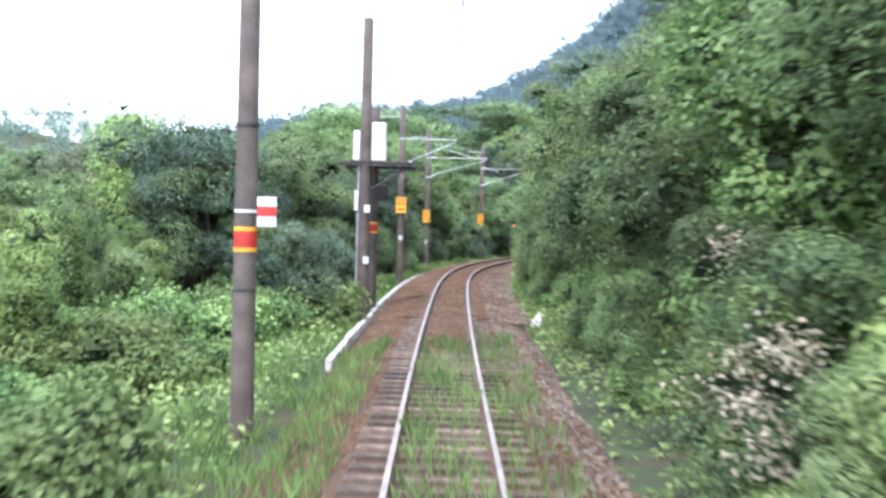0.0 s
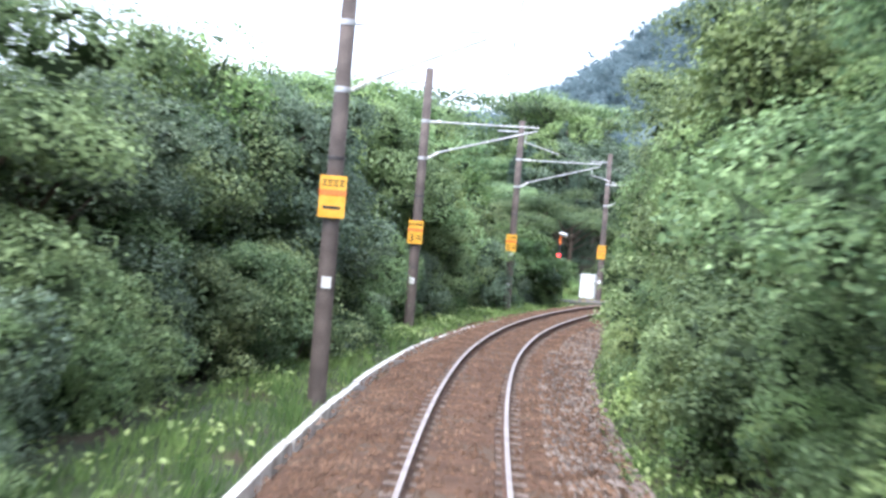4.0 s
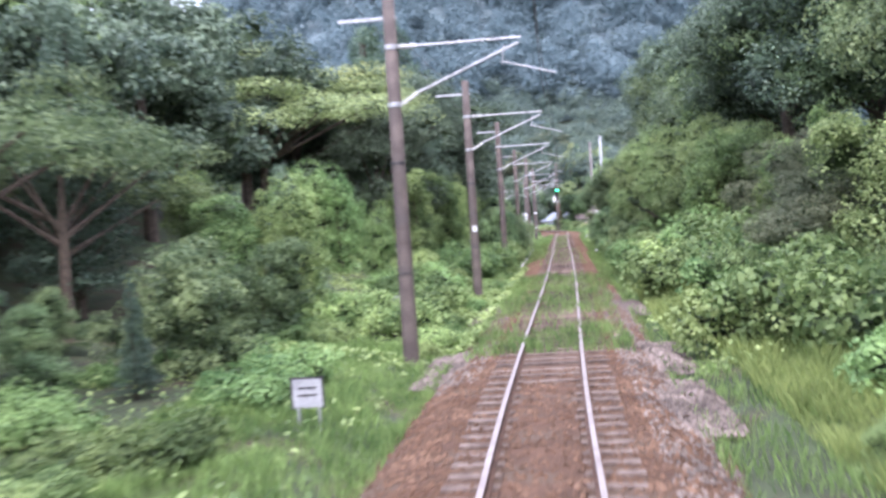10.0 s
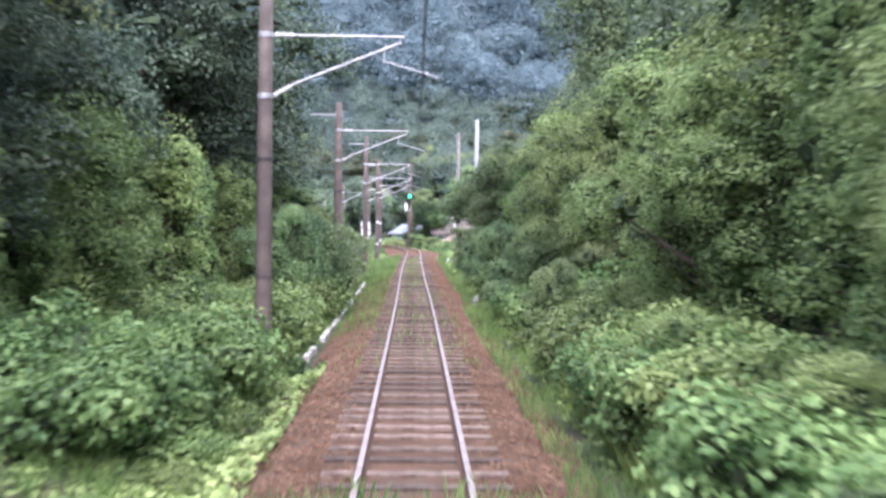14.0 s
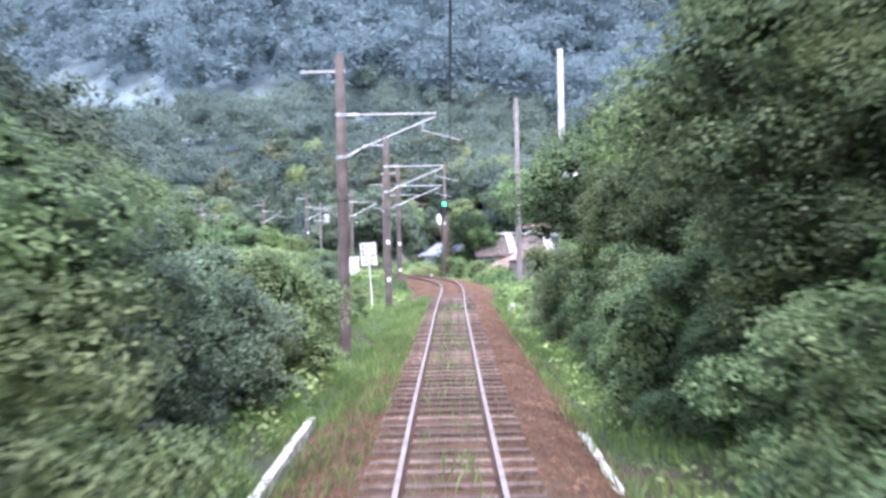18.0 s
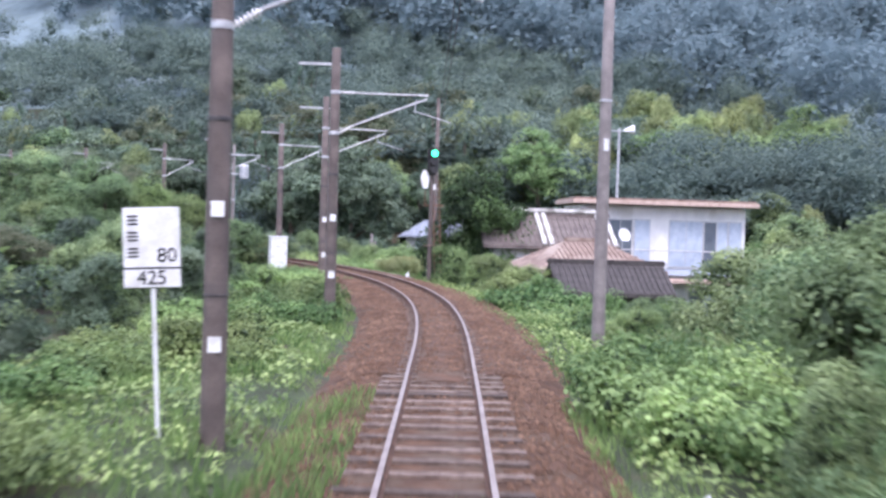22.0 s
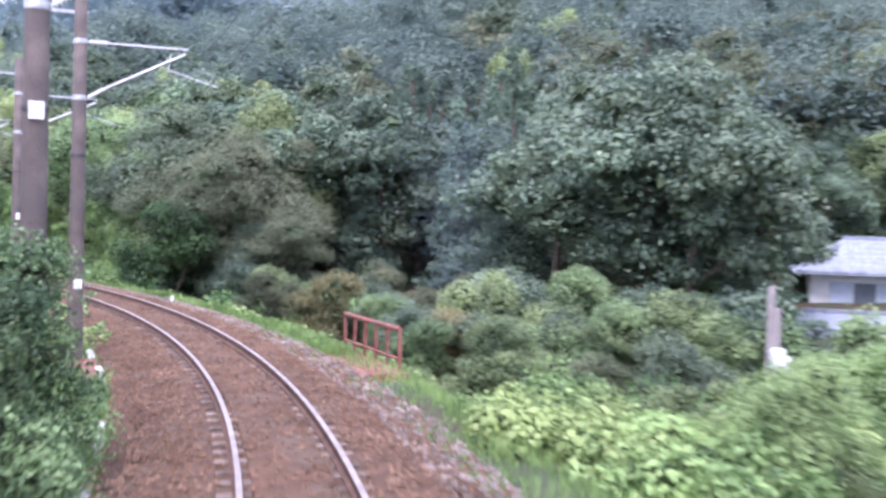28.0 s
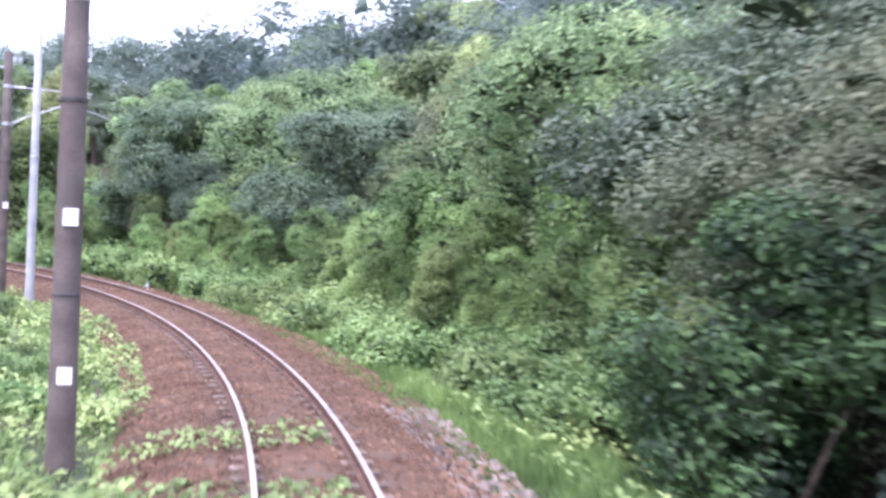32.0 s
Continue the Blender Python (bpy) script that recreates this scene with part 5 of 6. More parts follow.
def clumps(kind, seed):
    """Clumps that make up a plant of that kind; its nominal height in metres is given too."""
    g = random.Random(seed)
    u = g.uniform
    if kind == "mound":
        return [((u(-1.1, 1.1), u(-1.1, 1.1), u(0.2, 0.75)), (u(0.5, 0.85),) * 2 + (u(0.4, 0.65),)) for _ in range(8)], 1.3
    if kind in ("shrub", "bush"):
        return [((u(-0.9, 0.9), u(-0.9, 0.9), z), (u(0.45, 0.8), u(0.45, 0.8), u(0.4, 0.65))) for z in (0.4, 0.5, 0.6, 0.9, 1.2, 1.4, 1.6, 1.9, 2.2, 2.4)], 2.9
    if kind == "vine":
        return [((u(-0.9, 0.9) * (1 - z / 9), u(-0.9, 0.9) * (1 - z / 9), z), (u(0.7, 1.15), u(0.7, 1.15), u(0.6, 1.2))) for z in (0.4, 0.7, 1.3, 1.8, 2.2, 2.8, 3.3, 3.9, 4.4, 5.0, 5.6)], 6.5
    if kind == "tree":
        out = [((u(-0.5, 0.5), u(-0.5, 0.5), u(5.0, 6.0)), (u(1.0, 1.4), u(1.0, 1.4), u(0.7, 1.0)))]
        for i in range(15):
            a, r = 6.28 * i / 15 + u(-0.3, 0.3), u(0.9, 2.2)
            out.append(((r * math.cos(a), r * math.sin(a), u(2.2, 5.2)), (u(0.75, 1.25), u(0.75, 1.25), u(0.5, 0.9))))
        return out, 6.8
    if kind == "spread":
        out = []
        for i in range(16):
            a, r = 6.28 * i / 16 + u(-0.4, 0.4), u(0.6, 3.6)
            out.append(((r * math.cos(a), r * math.sin(a), 5.6 - 0.28 * r + u(-1.6, 0.3)), (u(1.0, 1.6), u(1.0, 1.6), u(0.28, 0.45))))
        return out, 6.0
    if kind == "cedar":
        out = []
        for z in np.arange(1.2, 9.4, 0.62):
            w = 2.0 * (1 - z / 10.2) + 0.25
            for _ in range(3):
                a = u(0, 6.28)
                out.append(((w * 0.5 * math.cos(a), w * 0.5 * math.sin(a), z), (w * u(0.5, 0.7), w * u(0.5, 0.7), u(0.35, 0.6))))
        return out, 10.0
    if kind == "bamboo":
        out = []
        for _ in range(14):
            a, r, z = u(0, 6.28), u(0.2, 1.8), u(2.2, 6.4)
            out.append(((r * math.cos(a) * (1.2 - z / 12), r * math.sin(a) * (1.2 - z / 12), z), (u(0.5, 0.8), u(0.5, 0.8), u(0.7, 1.2))))
        return out, 7.5
    raise ValueError(kind)


def lobed(blobs, seed, near):
    """Each clump broken into smaller lobes that sit on its outside."""
    g = random.Random(seed + 3)
    out = []
    for c, r in blobs:
        for _ in range(7 if near else 5):
            d = Vector((g.gauss(0, 1), g.gauss(0, 1), g.gauss(0.35, 1))).normalized()
            k = g.uniform(0.36, 0.56)
            out.append((tuple(c[i] + d[i] * r[i] * g.uniform(0.62, 0.82) for i in range(3)), (r[0] * k, r[1] * k, r[2] * k * g.uniform(0.8, 1.05))))
    return out


# leaves: count, length, width close to the line; count, length, width further off
LEAVES = {"mound": (5200, 0.095, 0.078, 1700, 0.15, 0.125), "shrub": (13000, 0.068, 0.046, 5200, 0.105, 0.075), "bush": (17000, 0.068, 0.046, 9000, 0.085, 0.06), "vine": (14000, 0.096, 0.078, 7000, 0.14, 0.115), "tree": (26000, 0.082, 0.05, 11000, 0.135, 0.09),
          "spread": (14000, 0.12, 0.058, 8000, 0.16, 0.08), "cedar": (13000, 0.17, 0.05, 8000, 0.22, 0.07), "bamboo": (11000, 0.22, 0.036, 7000, 0.27, 0.055)}
PLANT = {}


def build_plant(kind, variant, material, name, label, category, far=False):
    seed = variant * 17 + sum(map(ord, kind))
    blobs, tall = clumps(kind, seed)
    count, length, width = LEAVES[kind][3:] if far else LEAVES[kind][:3]
    airy = kind in ("spread", "cedar", "bamboo")
    outer = blobs if airy else lobed(blobs, seed, not far)
    P, N = on_blobs(outer, count, seed, 0.45 if kind != "cedar" else -0.1, 0.4, inner=0.45 if airy else 0.6)
    if not airy:
        # loose sprigs that stand out of the crown
        P2, N2 = on_blobs(blobs, count // 5, seed + 1, 0.3, 0.8, inner=0.9)
        P, N = np.concatenate([P, P2]), np.concatenate([N, N2])
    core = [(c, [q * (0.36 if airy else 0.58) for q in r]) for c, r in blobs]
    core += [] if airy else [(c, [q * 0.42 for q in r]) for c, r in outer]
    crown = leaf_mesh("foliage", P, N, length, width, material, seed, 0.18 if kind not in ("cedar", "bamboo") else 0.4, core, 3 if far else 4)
    bm = bmesh.new()
    g = random.Random(seed)
    if kind in ("tree", "spread", "cedar", "bamboo", "vine"):
        top = tall * (0.9 if kind in ("cedar", "bamboo") else 0.62)
        if kind == "bamboo":
            for c, r in blobs[:5 if far else 9]:
                rod((c[0] * 0.4, c[1] * 0.4, 0), (c[0], c[1], c[2] + 0.4), 0.05, 0.02, 5, bm)
        else:
            rod((0, 0, -0.3), (g.uniform(-0.2, 0.2), g.uniform(-0.2, 0.2), top), 0.19, 0.07, 8, bm)
            for c, r in blobs[:4 if far else 10]:
                rod((0, 0, max(0.5, min(top * 0.9, c[2] * 0.55))), c, 0.07, 0.025, 5, bm)
    else:
        for c, r in blobs[:7]:
            rod((c[0] * 0.3, c[1] * 0.3, -0.1), c, 0.03, 0.012, 5, bm)
    base = root(name, Matrix.Translation((0, -400, -50)), label, category)
    part("foliage", crown, material, base)
    part("trunk" if kind in ("tree", "spread", "cedar", "vine") else "stem", bm, BARK, base)
    return base, tall


def plant_kind(kind, material, name, label, category, variants=3):
    PLANT[name] = [build_plant(kind, v, material, name, label, category) for v in range(variants)]
    PLANT[name + " far"] = [build_plant(kind, v + 5, material, name, label, category, True) for v in range(2)]


plant_kind("mound", KUDZU, "kudzu_mound", "low mound of broad-leaved kudzu vine, bright green", "vine")
plant_kind("shrub", MIDGREEN, "shrub", "dense green trackside shrub with small leaves", "shrub")
plant_kind("shrub", DARKLEAF, "dark_shrub", "dark glossy evergreen shrub", "shrub", 2)
plant_kind("bush", BUSHLEAF, "evergreen_bush", "large rounded evergreen bush with small dark leaves", "bush", 2)
plant_kind("shrub", SCRUB, "brown_scrub", "half-dry brownish scrub with sparse leaves", "shrub", 2)
plant_kind("vine", KUDZU, "vine_draped_tree", "small tree wholly draped in green kudzu vine", "tree")
plant_kind("tree", MIDGREEN, "broadleaf_tree", "broadleaf tree with an uneven green crown", "tree")
plant_kind("tree", LIGHTLEAF, "light_tree", "broadleaf tree with a light yellowish-green crown", "tree", 2)
plant_kind("shrub", LIGHTLEAF, "light_shrub", "leafy light green trackside shrub", "shrub", 2)
plant_kind("tree", DARKLEAF, "dark_tree", "dark evergreen broadleaf tree", "tree")
plant_kind("tree", OLIVE, "olive_tree", "broadleaf tree with dull olive foliage", "tree", 2)
plant_kind("spread", MIDGREEN, "spreading_tree", "spreading tree with flat layered feathery boughs", "tree", 2)
plant_kind("spread", BAMBOO, "pale_spreading_tree", "spreading tree with pale yellowish boughs", "tree", 2)
plant_kind("cedar", CEDAR, "cedar", "tall dark cedar with drooping boughs", "tree", 2)
plant_kind("bamboo", BAMBOO, "bamboo_clump", "pale yellow-green bamboo clump", "bamboo", 2)
for some in PLANT.values():
    for ob, _ in some:
        ob["template"] = 1
WIDE = {"pale_spreading_tree": 0.75, "evergreen_bush": 0.5, "kudzu_mound": 1.25, "shrub": 0.5, "dark_shrub": 0.5, "brown_scrub": 0.5, "vine_draped_tree": 0.28, "broadleaf_tree": 0.42, "dark_tree": 0.42, "olive_tree": 0.42, "light_tree": 0.42, "light_shrub": 0.5, "spreading_tree": 0.75, "cedar": 0.2, "bamboo_clump": 0.3}
pr = random.Random(11)


HOUSES = [(*spot(31.3, 3.0).xy, 2.4), (*spot(205.3, 2.6).xy, 1.4), (*spot(80.1, 2.3).xy, 1.4), (102.2, 277.3, 5.0), (*spot(117, 4.5).xy, 1.5), (*spot(125.1, 3.9).xy, 1.5), (*spot(91.4, 3.5).xy, 1.3), (*spot(86.8, 3.4).xy, 2.2), (*spot(163.6, 2.3).xy, 1.2), (*spot(116.5, 3.9).xy, 1.5), (*spot(187.6, -4).xy, 0.9), (89.5, 238, 7.0), (79.8, 226, 4.6), (80.8, 231.2, 2.4), (78.2, 221.8, 4.2), (99, 285, 7.5), (94.2, 279.4, 4.0), (91, 273.5, 3.2), (88.2, 268.5, 2.4), (82, 260, 0.8), (82.6, 261.2, 0.8), (77.4, 282, 3.0), (*spot(28.8, 3.6).xy, 2.4)]


THICKET = []


def set_plant(name, x, y, tall, sink=0.12, squash=1.0, group=""):
    if any(math.hypot(x - hx, y - hy) < r for hx, hy, r in HOUSES):
        return None
    off = math.sqrt(float(((LINE_X - x) ** 2 + (LINE_Y - y) ** 2).min()))
    ob, h = pr.choice(PLANT[name + (" far" if off > 14 else "")])
    k = tall / h
    m = Matrix.Translation((x, y, ground_z(x, y) - sink)) @ Matrix.Rotation(pr.uniform(0, 6.28), 4, "Z") @ Matrix.Rotation(radians(pr.uniform(-5, 5)), 4, "X") @ Matrix.Diagonal((k * squash * pr.uniform(0.9, 1.15), k * squash * pr.uniform(0.9, 1.15), k, 1))
    if name == "kudzu_mound" and off > 7.0:
        THICKET.append((ob.children[0].data, m))
        return None
    made = copy_thing(ob, m)
    if "template" in made:
        del made["template"]
    if group:
        made["group"] = group
    return made


def band(names, s0, s1, u0, u1, count, tall, squash=1.0, clear=1.9, group=""):
    """Plants spread over a stretch of one side; none reaches over the line."""
    for i in range(count):
        name = pr.choice(names)
        t = pr.uniform(*tall)
        s = s0 + (s1 - s0) * (i + pr.random()) / count
        u = pr.uniform(u0, u1)
        half = WIDE[name] * t * squash + clear
        if abs(u) < half:
            u = math.copysign(half, u0)
        p = spot(s, u)
        set_plant(name, p.x, p.y, t, squash=squash, group=group)


def area(names, x0, x1, y0, y1, count, tall, clear=9.0, group="woodland trees"):
    n = 0
    while n < count:
        x, y = pr.uniform(x0, x1), pr.uniform(y0, y1)
        if ((LINE_X - x) ** 2 + (LINE_Y - y) ** 2).min() < clear ** 2:
            n += 0.2
            continue
        name = pr.choice(names)
        set_plant(name, x, y, pr.uniform(*tall), 0.3, group=group)
        n += 1


BANDS = [
    # first bend
    (["shrub", "light_shrub"], 6, 58, 3.0, 4.8, 30, (1.8, 3.2), 2.5),
    (["kudzu_mound"], 6, 60, 3.0, 4.6, 16, (0.7, 1.2), 2.4),
    (["vine_draped_tree", "light_tree", "broadleaf_tree"], 6, 60, 4.2, 6.2, 26, (5.0, 8.0)),
    (["broadleaf_tree", "light_tree"], 4, 62, 7, 13, 20, (8, 11)),
    (["kudzu_mound"], 6, 32, -8.5, -4.2, 22, (0.9, 1.7)),
    (["shrub", "vine_draped_tree"], 12, 34, -13, -7, 18, (2.2, 3.6)),
    (["broadleaf_tree", "olive_tree"], 18, 60, -28, -13, 18, (5.2, 7.0)),
    (["shrub", "dark_shrub"], 29, 58, -6.5, -4.2, 18, (1.8, 3.0)),
    (["broadleaf_tree", "dark_tree", "vine_draped_tree"], 32, 58, -12, -6.5, 18, (5.4, 7.4)),
    (["vine_draped_tree", "broadleaf_tree"], 50, 60, -8, -5.6, 8, (6.0, 7.6)),
    (["shrub", "dark_shrub"], 50, 63, -5.4, -4.4, 10, (1.8, 2.8), 2.6),
    (["dark_tree"], 54, 60, -8.2, -6.4, 5, (6.5, 8)),
    (["vine_draped_tree", "broadleaf_tree"], 70, 81.5, -7.2, -5.6, 9, (5.2, 7.4), 3.8),
    (["kudzu_mound"], 81, 84.6, 3.4, 6.5, 6, (0.4, 0.7)),
    (["shrub", "dark_shrub"], 62, 82, -6.6, -4.6, 20, (2.2, 3.6), 3.4),
    (["vine_draped_tree", "vine_draped_tree", "broadleaf_tree"], 62, 80, -11, -6.8, 16, (6.5, 8.8)),
    (["shrub"], 60, 84, 4.2, 6.5, 9, (1.8, 2.8)),
    (["broadleaf_tree", "dark_tree"], 60, 80, 6.8, 13, 11, (8, 10)),
    (["light_shrub", "kudzu_mound"], 57, 78, 3.2, 4.6, 20, (1.1, 2.2), 2.4),
    (["broadleaf_tree", "light_tree"], 55, 70, 5.0, 7.0, 7, (6.0, 8.5), 2.2),
    # level crossing and the straight
    (["kudzu_mound"], 95, 118, -9, -4.6, 14, (0.6, 1.0)),
    (["light_shrub", "kudzu_mound"], 89.8, 106, 3.4, 8.5, 30, (0.5, 1.3), 2.2),
    (["spreading_tree"], 94, 120, -20, -11, 8, (5.5, 7.0)),
    (["pale_spreading_tree"], 136, 146, -15, -11, 3, (8, 9.5)),
    (["shrub", "kudzu_mound"], 86.3, 88, -8, -4.8, 5, (0.8, 1.4)),
    (["shrub", "kudzu_mound"], 86, 104, -22, -9, 24, (1.2, 2.2)),
    (["light_shrub", "kudzu_mound"], 104, 128, 4.4, 8, 18, (1.2, 2.2)),
    (["shrub", "cedar"], 100, 120, -9, -7, 7, (1.8, 3.0)),
    (["kudzu_mound"], 112, 138, -6.5, -4.2, 18, (0.6, 1.3)),
    (["vine_draped_tree"], 114, 140, -11, -6.5, 20, (2.4, 4.2)),
    (["dark_tree", "cedar"], 112, 142, -24, -12, 14, (8, 11)),
    (["kudzu_mound"], 134, 160, -4.8, -3.8, 18, (1.0, 1.7)),
    (["shrub", "dark_shrub"], 158, 183, -5.2, -3.9, 20, (2.2, 3.6)),
    (["dark_tree", "broadleaf_tree"], 164, 182, -7.5, -5.4, 8, (4.4, 5.6)),
    (["vine_draped_tree"], 134, 166, -8, -5.2, 20, (3.6, 5.2)),
    (["broadleaf_tree", "dark_tree"], 138, 182, -14, -8.5, 16, (7.5, 10)),
    (["dark_tree", "cedar"], 140, 172, -11.5, -7, 12, (10.5, 13.5)),
    (["broadleaf_tree", "light_tree", "spreading_tree"], 98, 138, -36, -19, 20, (9, 14)),
    (["bamboo_clump", "light_shrub"], 90, 116, 7.5, 13, 16, (2.5, 5)),
    (["broadleaf_tree", "dark_tree"], 92, 122, 11, 22, 16, (11, 15)),
    (["kudzu_mound"], 108, 122, 4.2, 6.5, 8, (1.2, 1.9)),
    (["vine_draped_tree", "olive_tree"], 110, 130, 5.5, 9, 12, (3.2, 4.6)),
    (["shrub"], 146, 198, 3.2, 4.6, 36, (1.6, 2.9), 2.4),
    (["kudzu_mound"], 122, 150, 3.2, 5.0, 20, (1.0, 1.6), 2.3),
    (["vine_draped_tree"], 126, 150, 5.0, 6.5, 8, (3.0, 4.2)),
    (["kudzu_mound"], 126, 170, 3.2, 4.4, 14, (0.7, 1.2), 2.4),
    (["vine_draped_tree", "light_tree"], 124, 160, 5.0, 7.4, 18, (4.4, 6.6)),
    (["vine_draped_tree", "broadleaf_tree"], 160, 197, 4.6, 7.2, 20, (5.0, 7.2)),
    (["light_shrub", "kudzu_mound"], 124, 146, 3.4, 5.0, 16, (1.0, 1.9), 2.3),
    (["kudzu_mound"], 110, 143, -3.4, -2.9, 22, (0.4, 0.7), 1.75),
    (["broadleaf_tree", "dark_tree"], 124, 194, 9.5, 15, 26, (10, 14)),
    (["dark_tree", "broadleaf_tree"], 146, 192, 8.5, 11, 12, (8.5, 11)),
    # towards the houses
    (["brown_scrub", "light_shrub", "shrub"], 184, 204, -7.5, -3.2, 44, (0.7, 1.5)),
    (["shrub"], 182, 190, -5.4, -4.4, 5, (1.5, 2.0)),
    (["shrub", "dark_shrub"], 184, 210, -11, -7, 10, (2.2, 3.2)),
    (["shrub"], 194, 208, 4.0, 6.5, 10, (1.6, 2.8)),
    (["shrub", "vine_draped_tree"], 193, 204, 5.0, 8.0, 10, (3.2, 4.6)),
    (["shrub", "dark_shrub"], 90, 114, -16, -8, 22, (1.4, 2.4)),
    (["shrub", "dark_shrub"], 186, 212, -18, -10, 12, (2.0, 3.2)),
    (["vine_draped_tree", "shrub"], 88, 108, 8, 14, 12, (2.4, 3.6)),
    (["kudzu_mound"], 206, 252, -8, -3.4, 38, (0.6, 1.15)),
    (["dark_shrub", "olive_tree"], 214, 246, -16, -10, 12, (2.2, 3.4)),
    (["kudzu_mound"], 204, 239, 3.3, 9, 34, (0.9, 1.5)),
    (["shrub"], 212, 224, 7, 10, 4, (3.0, 4.2)),
    (["shrub", "light_shrub"], 249, 255, 6.5, 9, 5, (1.4, 2.2)),
    (["kudzu_mound"], 254, 271, 4.4, 9, 16, (1.0, 1.5)),
    (["vine_draped_tree", "shrub"], 227, 241, 7.0, 12, 13, (2.2, 3.0)),
        (["shrub", "dark_shrub", "kudzu_mound"], 210, 250, -34, -12, 44, (1.5, 3.2)),
    (["shrub", "dark_shrub"], 196, 226, -30, -9, 30, (1.3, 2.6)),
    (["shrub", "light_shrub", "dark_shrub"], 224, 262, -16, -6, 34, (1.8, 3.2)),
    (["light_shrub", "kudzu_mound"], 212, 236, 4.4, 7.5, 14, (1.2, 2.0)),
    # last bend
    (["shrub", "light_shrub"], 254.5, 264, -4.4, -3.0, 13, (2.0, 3.0), 1.75),
    (["kudzu_mound"], 256, 270, 5.0, 11, 16, (1.5, 2.1)),
    (["vine_draped_tree", "light_tree"], 256, 268, -8.5, -6, 8, (4.0, 5.0)),
    (["broadleaf_tree"], 256, 276, -13, -8, 7, (5, 6.5)),
    (["kudzu_mound"], 276, 325, -8, -3.4, 38, (0.45, 0.9)),
    (["dark_shrub", "olive_tree", "shrub"], 272, 296, 6.5, 12, 16, (1.9, 2.9)),
    (["dark_tree", "dark_tree", "cedar"], 297, 308, 12, 20, 10, (8, 11)),
    (["vine_draped_tree"], 299, 340, 4.6, 7.5, 30, (2.6, 4.0)),
    (["vine_draped_tree"], 300, 345, 7, 12, 26, (3.8, 5.6)),
    (["bamboo_clump", "broadleaf_tree", "olive_tree"], 300, 350, 12.5, 20, 30, (7, 11)),
    (["kudzu_mound"], 302, 342, 5, 11, 46, (1.4, 2.0)),
    (["olive_tree", "brown_scrub", "shrub"], 274, 290, 5.2, 10, 14, (1.8, 3.0)),
    (["kudzu_mound"], 300, 335, 3.8, 6.0, 22, (1.0, 1.7)),
    (["olive_tree"], 296, 302, 8, 11, 4, (7, 9.5)),
    (["dark_tree", "cedar"], 282, 300, 19, 25, 14, (9, 13)),
    (["dark_tree", "olive_tree"], 294, 301, 8.5, 12, 6, (4.5, 7)),
]
for names, s0, s1, u0, u1, count, tall, *clear in BANDS:
    band(names, s0, s1, u0, u1, count, tall, clear=clear[0] if clear else 1.9, group="plants beside the track")
set_plant("evergreen_bush", 76.4, 232.2, 6.6, squash=0.85)
set_plant("evergreen_bush", 77.6, 231.0, 6.2, squash=0.75)
for x, y, h in ((74.6, 227.2, 2.4), (76.0, 228.4, 2.6), (74.2, 229.6, 2.4), (73.4, 224.8, 2.2), (73.0, 222.0, 2.0)):
    set_plant("light_shrub", x + 0.8, y + 0.4, h, squash=1.15)
for s, u, h in ((159.4, -3.6, 3.2), (160.9, -3.55, 3.4), (162.3, -3.7, 3.5), (157.8, -3.8, 3.2), (155.6, -4.0, 3.2)):
    p = spot(s, u)
    set_plant("shrub", p.x, p.y, h, squash=0.8)
for x, y, h in ((80.5, 257.2, 1.7), (82.2, 258.2, 1.8), (79.6, 258.8, 1.6), (84.0, 259.4, 1.8), (85.6, 258.4, 1.9)):
    set_plant("kudzu_mound", x, y, h)
for s, u, h in ((85.2, -4.2, 2.5), (84.5, -4.6, 3.1), (83.2, -5.5, 4.3), (82.0, -5.0, 3.4), (85.4, -5.6, 2.7)):
    p = spot(s, u)
    set_plant("evergreen_bush", p.x, p.y, h, squash=1.2)
for s, u, h in ((56.0, -6.3, 7.4), (58.6, -6.6, 7.6), (54.0, -7.2, 7.2)):
    p = spot(s, u)
    set_plant("dark_tree", p.x, p.y, h, squash=0.9)
p = spot(297.3, 5.9)
set_plant("evergreen_bush", p.x, p.y, 4.8, squash=1.1)
p = spot(201.5, 5.2)
set_plant("vine_draped_tree", p.x, p.y, 5.2)
p = spot(247.2, 6.6)
set_plant("light_tree", p.x, p.y, 5.2, squash=0.75)
for s, u, h in ((207.5, 6.2, 3.8), (209.0, 7.4, 4.4), (210.2, 6.6, 4.2), (211.5, 8.4, 4.6), (208.2, 8.8, 4.6)):
    p = spot(s, u)
    set_plant("shrub", p.x, p.y, h)
for x, y, h in ((86.0, 262.0, 3.6), (87.6, 260.4, 3.5), (84.6, 263.2, 3.3), (88.0, 283.0, 3.4), (89.3, 286.0, 3.6), (86.8, 280.0, 3.2), (85.6, 284.2, 3.4), (91.0, 289.6, 4.0)):
    set_plant("shrub", x, y, h)
for x, y, h in ((88.4, 290.0, 9), (92.5, 293.5, 10), (85.0, 288.5, 8.5)):
    set_plant("cedar", x, y, h)
for x, y, h in ((95.4, 270.6, 3.9), (97.4, 270.0, 3.8), (99.6, 269.4, 3.9), (101.8, 269.0, 3.7), (93.8, 268.0, 3.2)):
    set_plant("shrub", x, y, h)
p = spot(119.5, -8.2)
set_plant("cedar", p.x, p.y, 4.6, squash=1.4)
for s, u, h in ((259.5, 8.2, 2.8), (261.5, 9.0, 2.9), (258.5, 10.2, 2.6), (256.5, 11.5, 2.8), (263.0, 7.2, 2.2)):
    p = spot(s, u)
    set_plant("shrub", p.x, p.y, h)
